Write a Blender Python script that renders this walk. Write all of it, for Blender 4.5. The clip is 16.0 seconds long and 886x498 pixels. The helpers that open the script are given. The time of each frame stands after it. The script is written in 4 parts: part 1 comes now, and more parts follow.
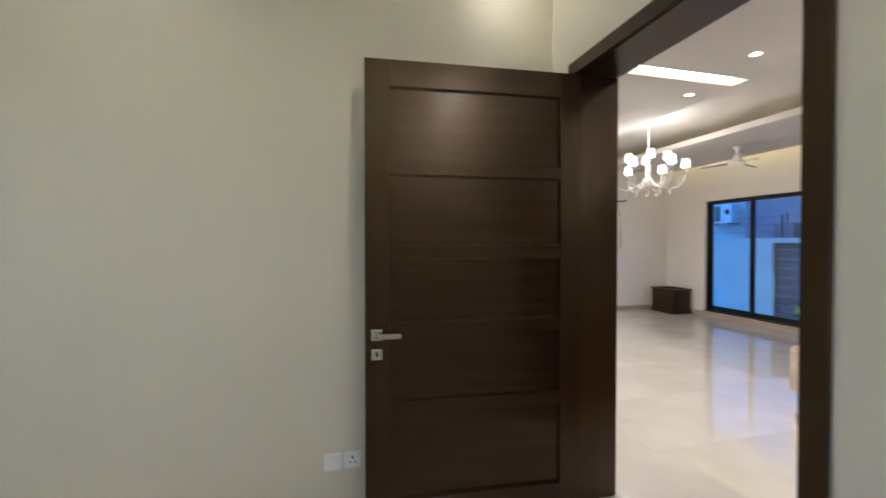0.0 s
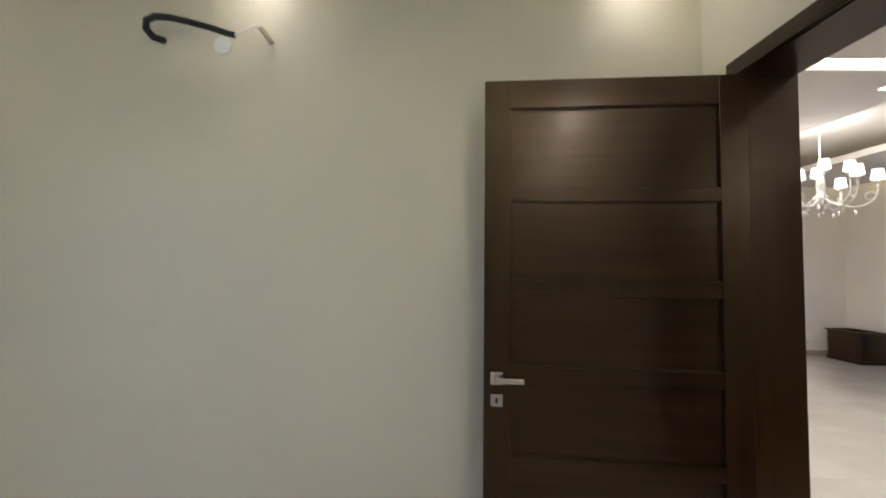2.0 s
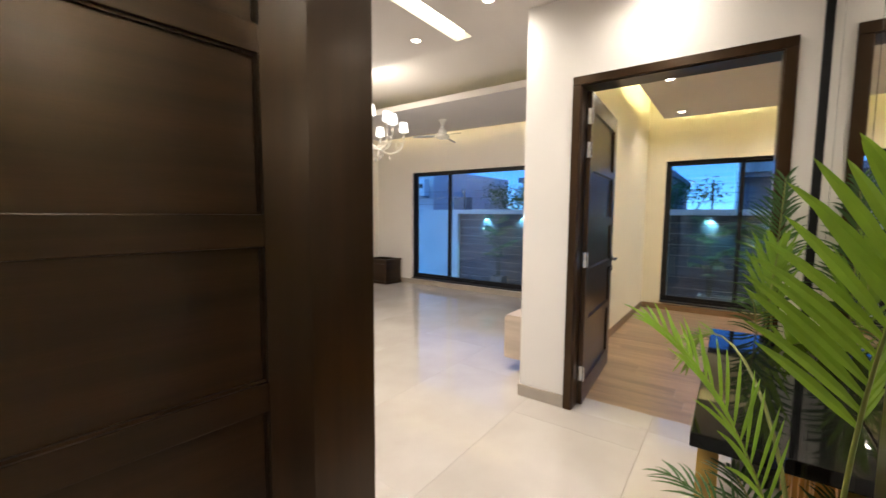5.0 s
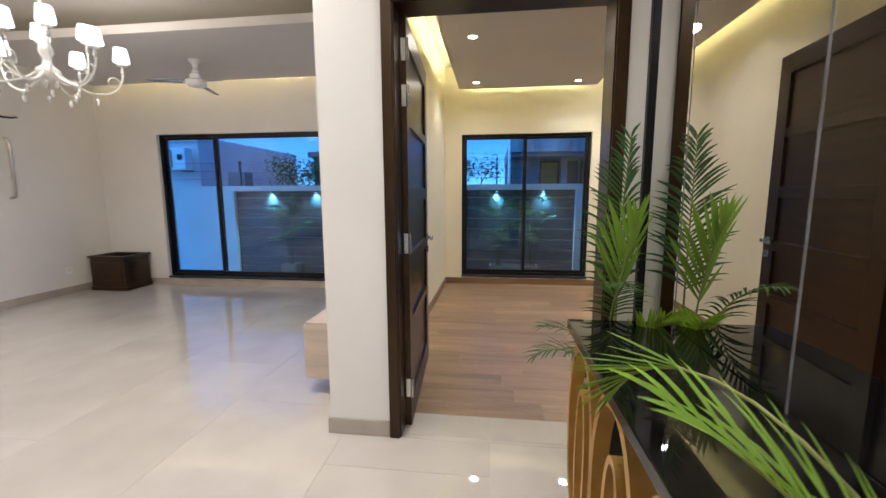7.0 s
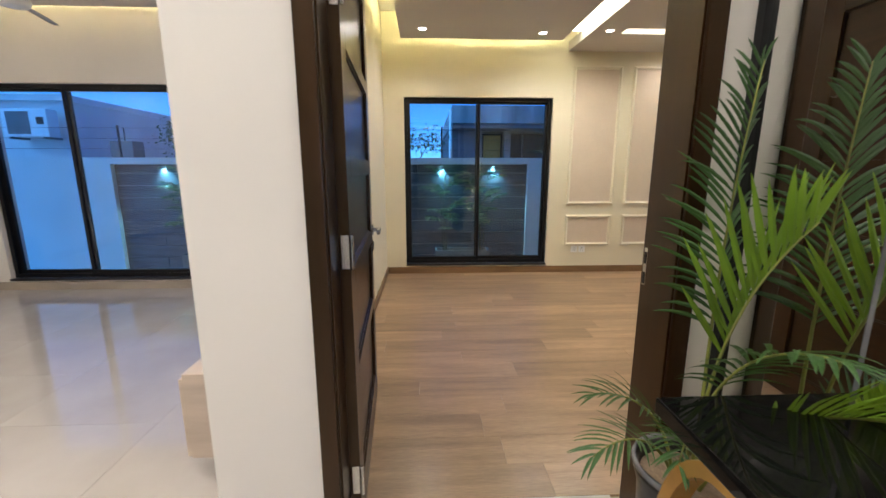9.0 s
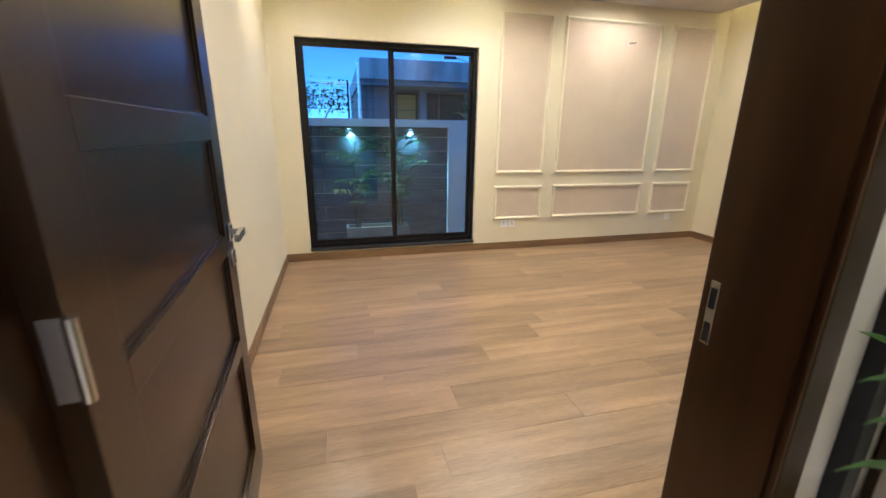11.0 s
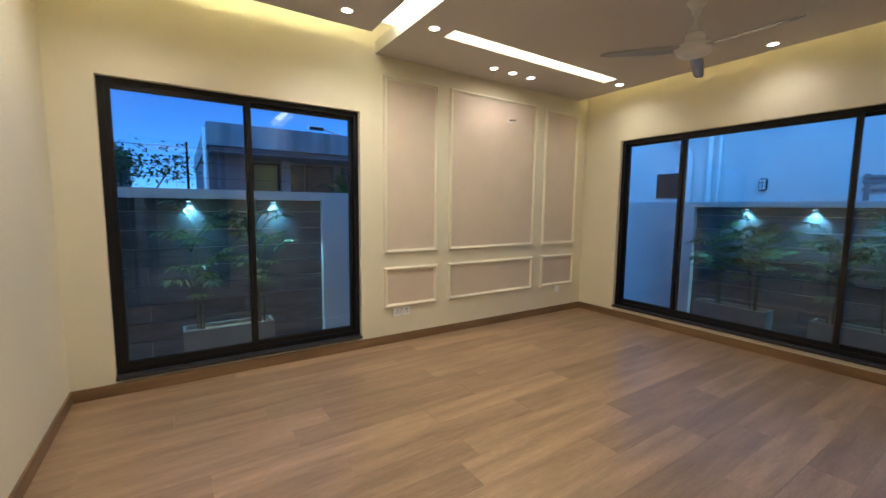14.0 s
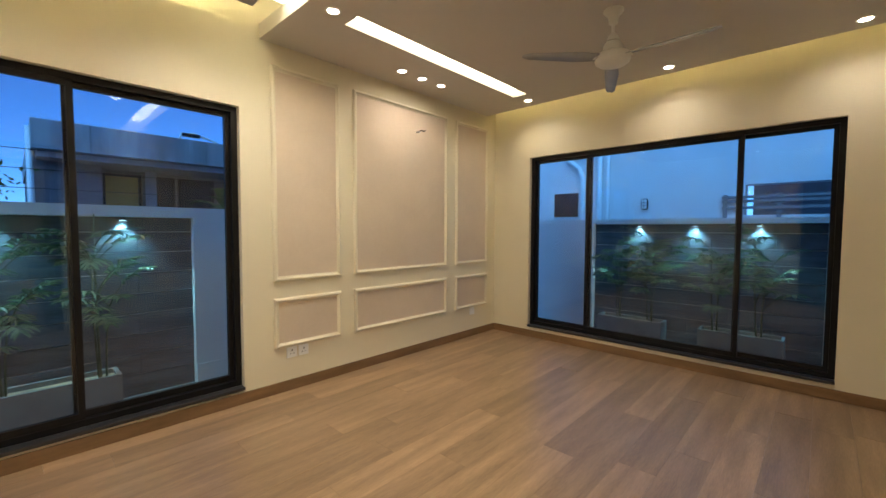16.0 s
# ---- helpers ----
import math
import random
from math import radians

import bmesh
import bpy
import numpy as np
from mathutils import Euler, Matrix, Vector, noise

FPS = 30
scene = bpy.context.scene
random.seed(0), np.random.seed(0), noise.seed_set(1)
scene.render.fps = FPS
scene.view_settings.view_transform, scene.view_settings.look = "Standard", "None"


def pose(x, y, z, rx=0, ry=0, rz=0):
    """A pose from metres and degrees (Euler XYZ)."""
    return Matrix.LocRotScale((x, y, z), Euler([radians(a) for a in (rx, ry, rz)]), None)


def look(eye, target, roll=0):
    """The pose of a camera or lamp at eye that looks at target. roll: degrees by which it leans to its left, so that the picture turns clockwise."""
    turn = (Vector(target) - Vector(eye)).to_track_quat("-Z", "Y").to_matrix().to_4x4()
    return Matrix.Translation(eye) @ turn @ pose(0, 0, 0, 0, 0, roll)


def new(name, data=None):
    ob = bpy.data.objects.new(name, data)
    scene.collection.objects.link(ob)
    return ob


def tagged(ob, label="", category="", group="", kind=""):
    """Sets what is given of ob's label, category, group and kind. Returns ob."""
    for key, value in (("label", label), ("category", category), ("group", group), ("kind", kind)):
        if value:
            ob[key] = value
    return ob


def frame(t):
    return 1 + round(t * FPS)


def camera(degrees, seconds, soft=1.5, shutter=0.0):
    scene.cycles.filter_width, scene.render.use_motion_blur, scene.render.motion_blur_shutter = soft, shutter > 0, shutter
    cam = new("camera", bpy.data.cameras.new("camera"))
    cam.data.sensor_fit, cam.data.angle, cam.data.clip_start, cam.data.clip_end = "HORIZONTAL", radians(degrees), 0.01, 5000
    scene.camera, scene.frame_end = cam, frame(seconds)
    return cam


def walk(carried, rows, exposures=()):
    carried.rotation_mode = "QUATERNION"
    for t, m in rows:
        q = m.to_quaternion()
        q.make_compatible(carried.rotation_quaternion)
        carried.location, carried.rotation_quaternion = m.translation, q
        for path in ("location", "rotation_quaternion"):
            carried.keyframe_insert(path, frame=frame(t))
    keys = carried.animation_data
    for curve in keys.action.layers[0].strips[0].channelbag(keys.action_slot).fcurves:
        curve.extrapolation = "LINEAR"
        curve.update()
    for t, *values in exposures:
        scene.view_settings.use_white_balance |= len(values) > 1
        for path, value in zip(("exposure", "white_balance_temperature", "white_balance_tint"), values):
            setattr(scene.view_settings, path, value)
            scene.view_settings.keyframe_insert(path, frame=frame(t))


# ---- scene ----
cam = camera(95.3, 16.0, shutter=0.4)
PATH = [
    (0, (0.608, 0.746, 1.393), (1.109, 2.682, 1.364), 0.0),
    (0.5, (0.558, 0.829, 1.429), (0.746, 2.816, 1.552), 0.2),
    (1, (0.531, 0.857, 1.483), (0.506, 2.842, 1.725), 0.5),
    (1.5, (0.543, 0.861, 1.487), (0.458, 2.845, 1.722), 0.6),
    (2, (0.565, 0.909, 1.431), (0.544, 2.906, 1.522), 0.6),
    (2.5, (0.623, 0.988, 1.39), (0.794, 2.98, 1.36), 0.4),
    (3, (0.75, 1.11, 1.397), (1.2, 3.055, 1.285), 0.5),
    (3.5, (0.874, 1.275, 1.385), (1.663, 3.106, 1.23), 0.6),
    (4, (0.94, 1.47, 1.392), (2.037, 3.134, 1.227), 0.6),
    (4.5, (1.059, 1.633, 1.377), (2.471, 3.039, 1.206), 0.7),
    (5, (1.223, 1.769, 1.387), (2.84, 2.933, 1.215), 0.4),
    (5.2, (1.282, 1.822, 1.384), (2.981, 2.864, 1.21), 0.5),
    (7.5, (2.225, 2.217, 1.333), (4.198, 2.357, 1.033), -0.3),
    (8, (2.46, 2.28, 1.352), (4.435, 2.344, 1.04), -0.1),
    (8.5, (2.653, 2.32, 1.341), (4.627, 2.317, 1.015), -0.1),
    (9, (2.857, 2.362, 1.329), (4.817, 2.28, 0.939), 0.0),
    (11.3, (3.704, 2.276, 1.33), (5.555, 1.743, 0.79), 0.5),
    (11.5, (3.761, 2.265, 1.337), (5.607, 1.699, 0.815), 0.4),
    (12, (3.897, 2.244, 1.337), (5.729, 1.59, 0.874), 0.6),
    (12.5, (4.037, 2.26, 1.335), (5.853, 1.527, 0.93), 0.6),
    (13, (4.192, 2.242, 1.325), (5.982, 1.408, 1.009), 0.6),
    (13.5, (4.315, 2.194, 1.315), (6.059, 1.253, 1.046), 0.6),
    (14, (4.434, 2.197, 1.328), (6.1, 1.111, 1.125), 0.6),
    (14.5, (4.521, 2.159, 1.292), (6.12, 0.967, 1.142), 0.4),
    (15, (4.61, 2.066, 1.293), (6.13, 0.772, 1.179), 0.4),
    (15.5, (4.713, 1.999, 1.294), (6.156, 0.617, 1.191), 0.3),
    (16, (4.857, 1.95, 1.296), (6.225, 0.494, 1.198), 0.2),
]
walk(cam, [(t, look(eye, target, roll)) for t, eye, target, roll in PATH],
     [(0.0, 0.3, 5750, 10), (0.5, 0.35, 5750, 10), (1.0, 0.25, 5750, 10), (1.6, 0.15, 5750, 10), (2.2, 0.22, 5850, 10), (3.0, 0.3, 6450, 13), (4.0, 0.36, 6500, 13), (5.2, 0.38, 6150, 10), (7.5, 0.18, 5700, 10), (9.0, 0.2, 5900, 10), (11.4, 0.6, 5800, 10), (12.2, 0.4, 5850, 10), (13.0, 0.1, 5850, 10), (14.5, -0.05, 6150, 10), (16.0, 0.0, 6550, 10)])


# ---- world and large lights ----
world = bpy.data.worlds.new("dusk")
scene.world = world
world.use_nodes = True
wn, wl = world.node_tree.nodes, world.node_tree.links
sky = wn.new("ShaderNodeTexSky")
sky.sky_type, sky.sun_disc = "NISHITA", False
sky.air_density, sky.dust_density, sky.ozone_density = 0.6, 0.1, 2.0
sky.sun_elevation, sky.sun_rotation = radians(45), radians(-30)
tint = wn.new("ShaderNodeMixRGB")
tint.blend_type = "MULTIPLY"
tint.inputs[0].default_value = 1.0
tint.inputs[2].default_value = (0.37, 0.86, 1.55, 1)
wl.new(sky.outputs[0], tint.inputs[1])
wl.new(tint.outputs[0], wn["Background"].inputs[0])
wn["Background"].inputs[1].default_value = 0.15
sun_data = bpy.data.lights.new("sun", "SUN")
sun_data.energy, sun_data.angle, sun_data.color = 2.7, radians(60), (0.18, 0.54, 1.0)
sun = new("sun", sun_data)
sun.matrix_world = pose(0, 0, 12, -45, -25, 0)
SPOT_W, COVE, LED = 45.0, 95.0, 8.0
WARM, COVE_COL, LED_COL = (1.0, 0.90, 0.77), (1.0, 0.90, 0.40), (1.0, 0.92, 0.62)
COVE_A, COVE_L = (1.0, 0.99, 0.60), (1.0, 0.82, 0.36)


# ---- materials ----
def mat(name, base, rough=0.5, metal=0.0, var=0.06, scale=3.0, bump=0.0, bump_scale=60.0, grain=0.0, spec=0.5,
        coat=0.0, stretch=(1, 1, 1), per_object=0.0, mottle=None, sheen=None):
    """A principled material whose colour varies at two scales, with fine relief."""
    m = bpy.data.materials.new(name)
    m.use_nodes = True
    n, l = m.node_tree.nodes, m.node_tree.links
    b = n["Principled BSDF"]
    if sheen:
        b.inputs["Specular Tint"].default_value = (*sheen, 1)
    co = n.new("ShaderNodeTexCoord")
    mp = n.new("ShaderNodeMapping")
    mp.inputs["Scale"].default_value = stretch
    l.new(co.outputs["Object"], mp.inputs[0])
    n1 = n.new("ShaderNodeTexNoise")
    n1.inputs["Scale"].default_value, n1.inputs["Detail"].default_value = scale, 5
    n2 = n.new("ShaderNodeTexNoise")
    n2.inputs["Scale"].default_value, n2.inputs["Detail"].default_value = scale * 14, 3
    l.new(mp.outputs[0], n1.inputs[0])
    l.new(mp.outputs[0], n2.inputs[0])
    if per_object:
        inf = n.new("ShaderNodeObjectInfo")
        sh = n.new("ShaderNodeVectorMath")
        sh.operation = "MULTIPLY_ADD"
        l.new(inf.outputs["Random"], sh.inputs[0])
        sh.inputs[1].default_value = (37, 53, 11)
        l.new(mp.outputs[0], sh.inputs[2])
        l.new(sh.outputs[0], n1.inputs[0])
        l.new(sh.outputs[0], n2.inputs[0])
    ramp = n.new("ShaderNodeValToRGB")
    lo = [c * (1 - var * 1.6) for c in base]
    hi = [min(1, c * (1 + var * 1.2)) for c in base]
    if mottle:
        lo = mottle
    ramp.color_ramp.elements[0].position, ramp.color_ramp.elements[1].position = 0.32, 0.68
    ramp.color_ramp.elements[0].color, ramp.color_ramp.elements[1].color = (*lo, 1), (*hi, 1)
    l.new(n1.outputs[0], ramp.inputs[0])
    out = ramp.outputs[0]
    if grain:
        g = n.new("ShaderNodeMixRGB")
        g.blend_type, g.inputs[0].default_value = "OVERLAY", grain
        l.new(out, g.inputs[1])
        l.new(n2.outputs[0], g.inputs[2])
        out = g.outputs[0]
    if per_object:
        hs = n.new("ShaderNodeHueSaturation")
        mr = n.new("ShaderNodeMapRange")
        mr.inputs["To Min"].default_value, mr.inputs["To Max"].default_value = 1 - per_object, 1 + per_object
        l.new(inf.outputs["Random"], mr.inputs[0])
        l.new(mr.outputs[0], hs.inputs["Value"])
        l.new(out, hs.inputs["Color"])
        out = hs.outputs[0]
    l.new(out, b.inputs["Base Color"])
    rr = n.new("ShaderNodeMapRange")
    rr.inputs["To Min"].default_value, rr.inputs["To Max"].default_value = max(0.01, rough * 0.9), min(1, rough * 1.12)
    l.new(n1.outputs[0], rr.inputs[0])
    l.new(rr.outputs[0], b.inputs["Roughness"])
    b.inputs["Metallic"].default_value = metal
    b.inputs["Specular IOR Level"].default_value = spec
    b.inputs["Coat Weight"].default_value = coat
    b.inputs["Coat Roughness"].default_value = 0.2 if sheen else 0.08
    if bump:
        n3 = n.new("ShaderNodeTexNoise")
        n3.inputs["Scale"].default_value, n3.inputs["Detail"].default_value = bump_scale, 4
        l.new(mp.outputs[0], n3.inputs[0])
        bp = n.new("ShaderNodeBump")
        bp.inputs["Strength"].default_value, bp.inputs["Distance"].default_value = bump, 0.004
        l.new(n3.outputs[0], bp.inputs["Height"])
        l.new(bp.outputs[0], b.inputs["Normal"])
    return m


def glow(name, colour, strength):
    m = bpy.data.materials.new(name)
    m.use_nodes = True
    n, l = m.node_tree.nodes, m.node_tree.links
    n.remove(n["Principled BSDF"])
    e = n.new("ShaderNodeEmission")
    e.inputs[0].default_value, e.inputs[1].default_value = (*colour, 1), strength
    l.new(e.outputs[0], n["Material Output"].inputs[0])
    return m


def glass_mat(name, colour):
    m = bpy.data.materials.new(name)
    m.use_nodes = True
    n, l = m.node_tree.nodes, m.node_tree.links
    n.remove(n["Principled BSDF"])
    tr, gl, mx = n.new("ShaderNodeBsdfTransparent"), n.new("ShaderNodeBsdfGlossy"), n.new("ShaderNodeMixShader")
    lw, pw, ma = n.new("ShaderNodeLayerWeight"), n.new("ShaderNodeMath"), n.new("ShaderNodeMath")
    tr.inputs[0].default_value = (*colour, 1)
    gl.inputs["Roughness"].default_value = 0.015
    lw.inputs[0].default_value = 0.5
    pw.operation, pw.inputs[1].default_value = "POWER", 5.0
    ma.operation, ma.inputs[1].default_value, ma.inputs[2].default_value = "MULTIPLY_ADD", 0.93, 0.05
    l.new(lw.outputs["Facing"], pw.inputs[0])
    l.new(pw.outputs[0], ma.inputs[0])
    l.new(ma.outputs[0], mx.inputs[0])
    l.new(tr.outputs[0], mx.inputs[1])
    l.new(gl.outputs[0], mx.inputs[2])
    l.new(mx.outputs[0], n["Material Output"].inputs[0])
    return m


def let_light_through(m, colour, share):
    """Adds the light that shines through a thin leaf."""
    n, l = m.node_tree.nodes, m.node_tree.links
    tr, mx = n.new("ShaderNodeBsdfTranslucent"), n.new("ShaderNodeMixShader")
    tr.inputs[0].default_value = (*colour, 1)
    mx.inputs[0].default_value = share
    l.new(n["Principled BSDF"].outputs[0], mx.inputs[1])
    l.new(tr.outputs[0], mx.inputs[2])
    l.new(mx.outputs[0], n["Material Output"].inputs[0])


PAINT = mat("cream_paint", (0.77, 0.70, 0.53), 0.55, var=0.02, scale=1.2, bump=0.08, bump_scale=90)
PAINT_WHITE = mat("white_paint", (0.80, 0.76, 0.71), 0.5, var=0.02, scale=1.2, bump=0.08, bump_scale=90)
PAINT_A = mat("cream_paint", (0.745, 0.685, 0.55), 0.55, var=0.02, scale=1.2, bump=0.08, bump_scale=90)
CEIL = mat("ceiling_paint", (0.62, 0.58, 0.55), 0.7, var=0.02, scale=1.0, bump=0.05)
FABRIC = mat("wall_fabric", (0.67, 0.555, 0.435), 0.8, var=0.03, scale=2.5, bump=0.14, bump_scale=160, grain=0.05)
TRIM = mat("trim_paint", (0.78, 0.71, 0.55), 0.4, var=0.02, scale=2)
WALNUT = mat("dark_wood", (0.0160, 0.0060, 0.0020), 0.29, spec=0.5, var=0.5, scale=2.6, stretch=(0.5, 6, 9), bump=0.06, bump_scale=34, grain=0.45, coat=0.2, sheen=(1.0, 0.70, 0.42))
WALNUT_V = mat("dark_wood_upright", (0.0160, 0.0060, 0.0020), 0.29, spec=0.5, var=0.28, scale=2.6, stretch=(9, 9, 0.5), bump=0.04, bump_scale=34, grain=0.2, coat=0.2, sheen=(1.0, 0.70, 0.42))
OAK = mat("oak_laminate", (0.335, 0.218, 0.128), 0.29, var=0.16, scale=1.5, stretch=(9, 0.9, 9), bump=0.05, bump_scale=14, grain=0.30, per_object=0.17)
OAK_TRIM = mat("oak_skirting", (0.22, 0.13, 0.065), 0.35, var=0.15, scale=2, stretch=(1, 1, 8), grain=0.2)
TILE = mat("polished_porcelain", (0.50, 0.46, 0.425), 0.014, var=0.04, scale=1.6, mottle=(0.44, 0.40, 0.36), per_object=0.006, spec=1.0)
GROUT = mat("grout", (0.46, 0.42, 0.37), 0.8, var=0.1, scale=20)
SKIRT = mat("tile_skirting", (0.42, 0.36, 0.30), 0.25, var=0.06, scale=4)
BLACK_ALU = mat("black_aluminium", (0.007, 0.007, 0.008), 0.38, metal=0.0, var=0.1, scale=8, spec=0.3)
GRANITE = mat("black_granite", (0.006, 0.006, 0.006), 0.03, var=0.3, scale=30, spec=0.45)
SLATE = mat("dark_sill_stone", (0.03, 0.03, 0.033), 0.3, var=0.2, scale=10)
CHROME = mat("brushed_steel", (0.62, 0.60, 0.57), 0.25, metal=1.0, var=0.05, scale=10)
GOLD = mat("brushed_gold", (0.60, 0.36, 0.10), 0.38, metal=0.75, var=0.08, scale=8)
WHITE_PL = mat("white_plastic", (0.88, 0.88, 0.86), 0.35, var=0.02)
FAN_WHITE = mat("fan_enamel", (0.84, 0.83, 0.80), 0.28, var=0.03)
# bluish grey of blades seen against the light, put into their colour
BLADE_BACKLIT = mat("fan_blade_backlit", (0.45, 0.46, 0.50), 0.25, var=0.04, spec=0.7)
POT = mat("black_glazed_pot", (0.010, 0.010, 0.011), 0.3, var=0.2, scale=6)
RIM = mat("grey_glaze", (0.16, 0.16, 0.17), 0.25, var=0.2, scale=10)
SOIL = mat("dry_soil", (0.30, 0.21, 0.14), 0.95, var=0.3, scale=9, bump=0.9, bump_scale=40, grain=0.4)
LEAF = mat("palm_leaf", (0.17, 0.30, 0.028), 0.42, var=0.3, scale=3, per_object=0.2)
# darker copy of the leaf, with shade put into its colour
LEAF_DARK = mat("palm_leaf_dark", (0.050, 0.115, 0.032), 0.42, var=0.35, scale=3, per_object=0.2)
LEAF_GARDEN = mat("garden_palm_leaf", (0.13, 0.22, 0.12), 0.45, var=0.35, scale=4, per_object=0.25)
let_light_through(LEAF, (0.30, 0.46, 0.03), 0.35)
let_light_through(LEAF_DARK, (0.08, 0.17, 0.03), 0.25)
let_light_through(LEAF_GARDEN, (0.15, 0.26, 0.12), 0.2)
# yellow lamplight behind a neighbour's window, put into a plain ochre colour
LAMPLIT_OCHRE = mat("ochre_lamplight_pane", (0.42, 0.32, 0.10), 0.7, var=0.1, scale=3)
FASCIA = mat("weathered_fascia", (0.34, 0.34, 0.34), 0.85, var=0.3, scale=0.9, stretch=(1, 2.5, 0.5), bump=0.2, grain=0.2)
STEM_DARK = mat("palm_stem_dark", (0.05, 0.07, 0.03), 0.6, var=0.25, scale=8)
BARK = mat("bark", (0.10, 0.075, 0.05), 0.9, var=0.3, scale=8, bump=0.5)
STEM = mat("palm_stem", (0.22, 0.24, 0.05), 0.5, var=0.25, scale=8)
RENDERWALL = mat("exterior_render", (0.70, 0.70, 0.70), 0.85, var=0.05, scale=1.2, bump=0.2, bump_scale=60, grain=0.06)
GREY_RENDER = mat("grey_render", (0.20, 0.20, 0.21), 0.85, var=0.16, scale=0.8, bump=0.2, grain=0.15)
SLATE_CLAD = mat("slate_cladding", (0.066, 0.082, 0.106), 0.6, var=0.25, scale=3, stretch=(1, 1, 6), bump=0.5, bump_scale=40, grain=0.3, per_object=0.10)
PLANTER_GREY = mat("planter_concrete", (0.16, 0.165, 0.17), 0.7, var=0.1, scale=5, grain=0.1)
PAVING = mat("paving", (0.22, 0.22, 0.22), 0.6, var=0.15, scale=3, grain=0.2)
BEIGE_LAM = mat("beige_laminate", (0.52, 0.42, 0.33), 0.4, var=0.08, scale=2, stretch=(1, 1, 8))
FOAM = mat("black_foam_wrap", (0.012, 0.013, 0.013), 0.5, var=0.5, scale=20, bump=0.8, bump_scale=50)
DARK_GLASS = mat("dark_window_glass", (0.02, 0.024, 0.03), 0.15, var=0.1)
CRYSTAL = mat("crystal", (0.75, 0.74, 0.72), 0.05, metal=0.4, var=0.02)
GLASS = glass_mat("window_glass", (0.86, 0.93, 0.97))
MIRROR = mat("mirror_silver", (0.80, 0.80, 0.78), 0.008, metal=1.0, var=0.0)
SPOT_GLOW = glow("downlight_glow", (1.0, 0.86, 0.68), 25.0)
COVE_GLOW = glow("cove_led", COVE_COL, COVE)
LED_GLOW = glow("slot_led", LED_COL, LED)
COVE_GLOW_A = glow("cove_led_greenish", COVE_A, 66.0)
COVE_GLOW_L = glow("cove_led_living", COVE_L, 45.0)
RECESS_GLOW = glow("recess_led", COVE_L, 6.0)
SHADE_GLOW = glow("lamp_shade_glow", (1.0, 0.93, 0.82), 3.0)
GARDEN_GLOW = glow("garden_spot_glow", (0.55, 0.9, 1.0), 6.0)


# ---- building helpers ----
def box(bm, x0, x1, y0, y1, z0, z1, bevel=0.0):
    r = bmesh.ops.create_cube(bm, size=1, matrix=Matrix.Translation(((x0 + x1) / 2, (y0 + y1) / 2, (z0 + z1) / 2)) @ Matrix.Diagonal((x1 - x0, y1 - y0, z1 - z0, 1)))
    if bevel:
        es = {e for v in r["verts"] for e in v.link_edges}
        bmesh.ops.bevel(bm, geom=list(es), offset=bevel, segments=2, affect="EDGES", profile=0.6)
    return bm


def boxes(*rows, bevel=0.0):
    bm = bmesh.new()
    for r in rows:
        box(bm, *r, bevel=bevel)
    return bm


def cyl(bm, r0, r1, z0, z1, seg=24, at=(0, 0), caps=True):
    bmesh.ops.create_cone(bm, cap_ends=caps, segments=seg, radius1=r0, radius2=r1, depth=z1 - z0,
                          matrix=Matrix.Translation((at[0], at[1], (z0 + z1) / 2)))
    return bm


def lathe(profile, seg=32):
    bm = bmesh.new()
    rings = []
    for r, z in profile:
        rings.append([bm.verts.new((max(r, 1e-4) * math.cos(a), max(r, 1e-4) * math.sin(a), z))
                      for a in (2 * math.pi * i / seg for i in range(seg))])
    for a, b in zip(rings, rings[1:]):
        for i in range(seg):
            bm.faces.new((a[i], a[(i + 1) % seg], b[(i + 1) % seg], b[i]))
    bmesh.ops.recalc_face_normals(bm, faces=bm.faces)
    return bm


def tube(bm, pts, radius, seg=8, taper=1.0):
    """A round bar along the points, thinner towards the end by taper."""
    pts = [Vector(p) for p in pts]
    rings, last = [], None
    for i, p in enumerate(pts):
        d = (pts[min(i + 1, len(pts) - 1)] - pts[max(i - 1, 0)]).normalized()
        side = last if last is not None else (Vector((0, 0, 1)) if abs(d.z) < 0.9 else Vector((1, 0, 0)))
        u = (side - d * side.dot(d)).normalized()
        last = u
        v = d.cross(u)
        r = radius * (1 + (taper - 1) * i / max(1, len(pts) - 1))
        rings.append([bm.verts.new(p + (u * math.cos(a) + v * math.sin(a)) * r) for a in (2 * math.pi * k / seg for k in range(seg))])
    for a, b in zip(rings, rings[1:]):
        for k in range(seg):
            bm.faces.new((a[k], a[(k + 1) % seg], b[(k + 1) % seg], b[k]))
    bm.faces.new(rings[0][::-1])
    bm.faces.new(rings[-1])
    return bm


def mesh_of(name, bm, material, smooth=False):
    me = bpy.data.meshes.new(name)
    bm.to_mesh(me)
    bm.free()
    me.materials.append(material)
    if smooth:
        for p in me.polygons:
            p.use_smooth = True
    return me


def part(name, bm, material, parent, label="", smooth=False):
    me = bm if isinstance(bm, bpy.types.Mesh) else mesh_of(name, bm, material, smooth)
    ob = new(name, me)
    ob.parent = parent
    if label:
        ob["label"] = label
    return ob


def thing(name, at, label, category, group="", kind="", turn=0):
    ob = new(name)
    ob.empty_display_size = 0.05
    ob.matrix_world = pose(*at, 0, 0, turn)
    return tagged(ob, label, category, group, kind)


def structure(name, bm, material, label, category):
    return tagged(new(name, mesh_of(name, bm, material)), label, category, kind="structure")


# ---- large structure: walls ----
EX, NY, SY, WX = 7.94, 2.865, -2.30, 4.19   # bedroom faces
FX = 4.02                                   # face of the bedroom door wall towards the hall
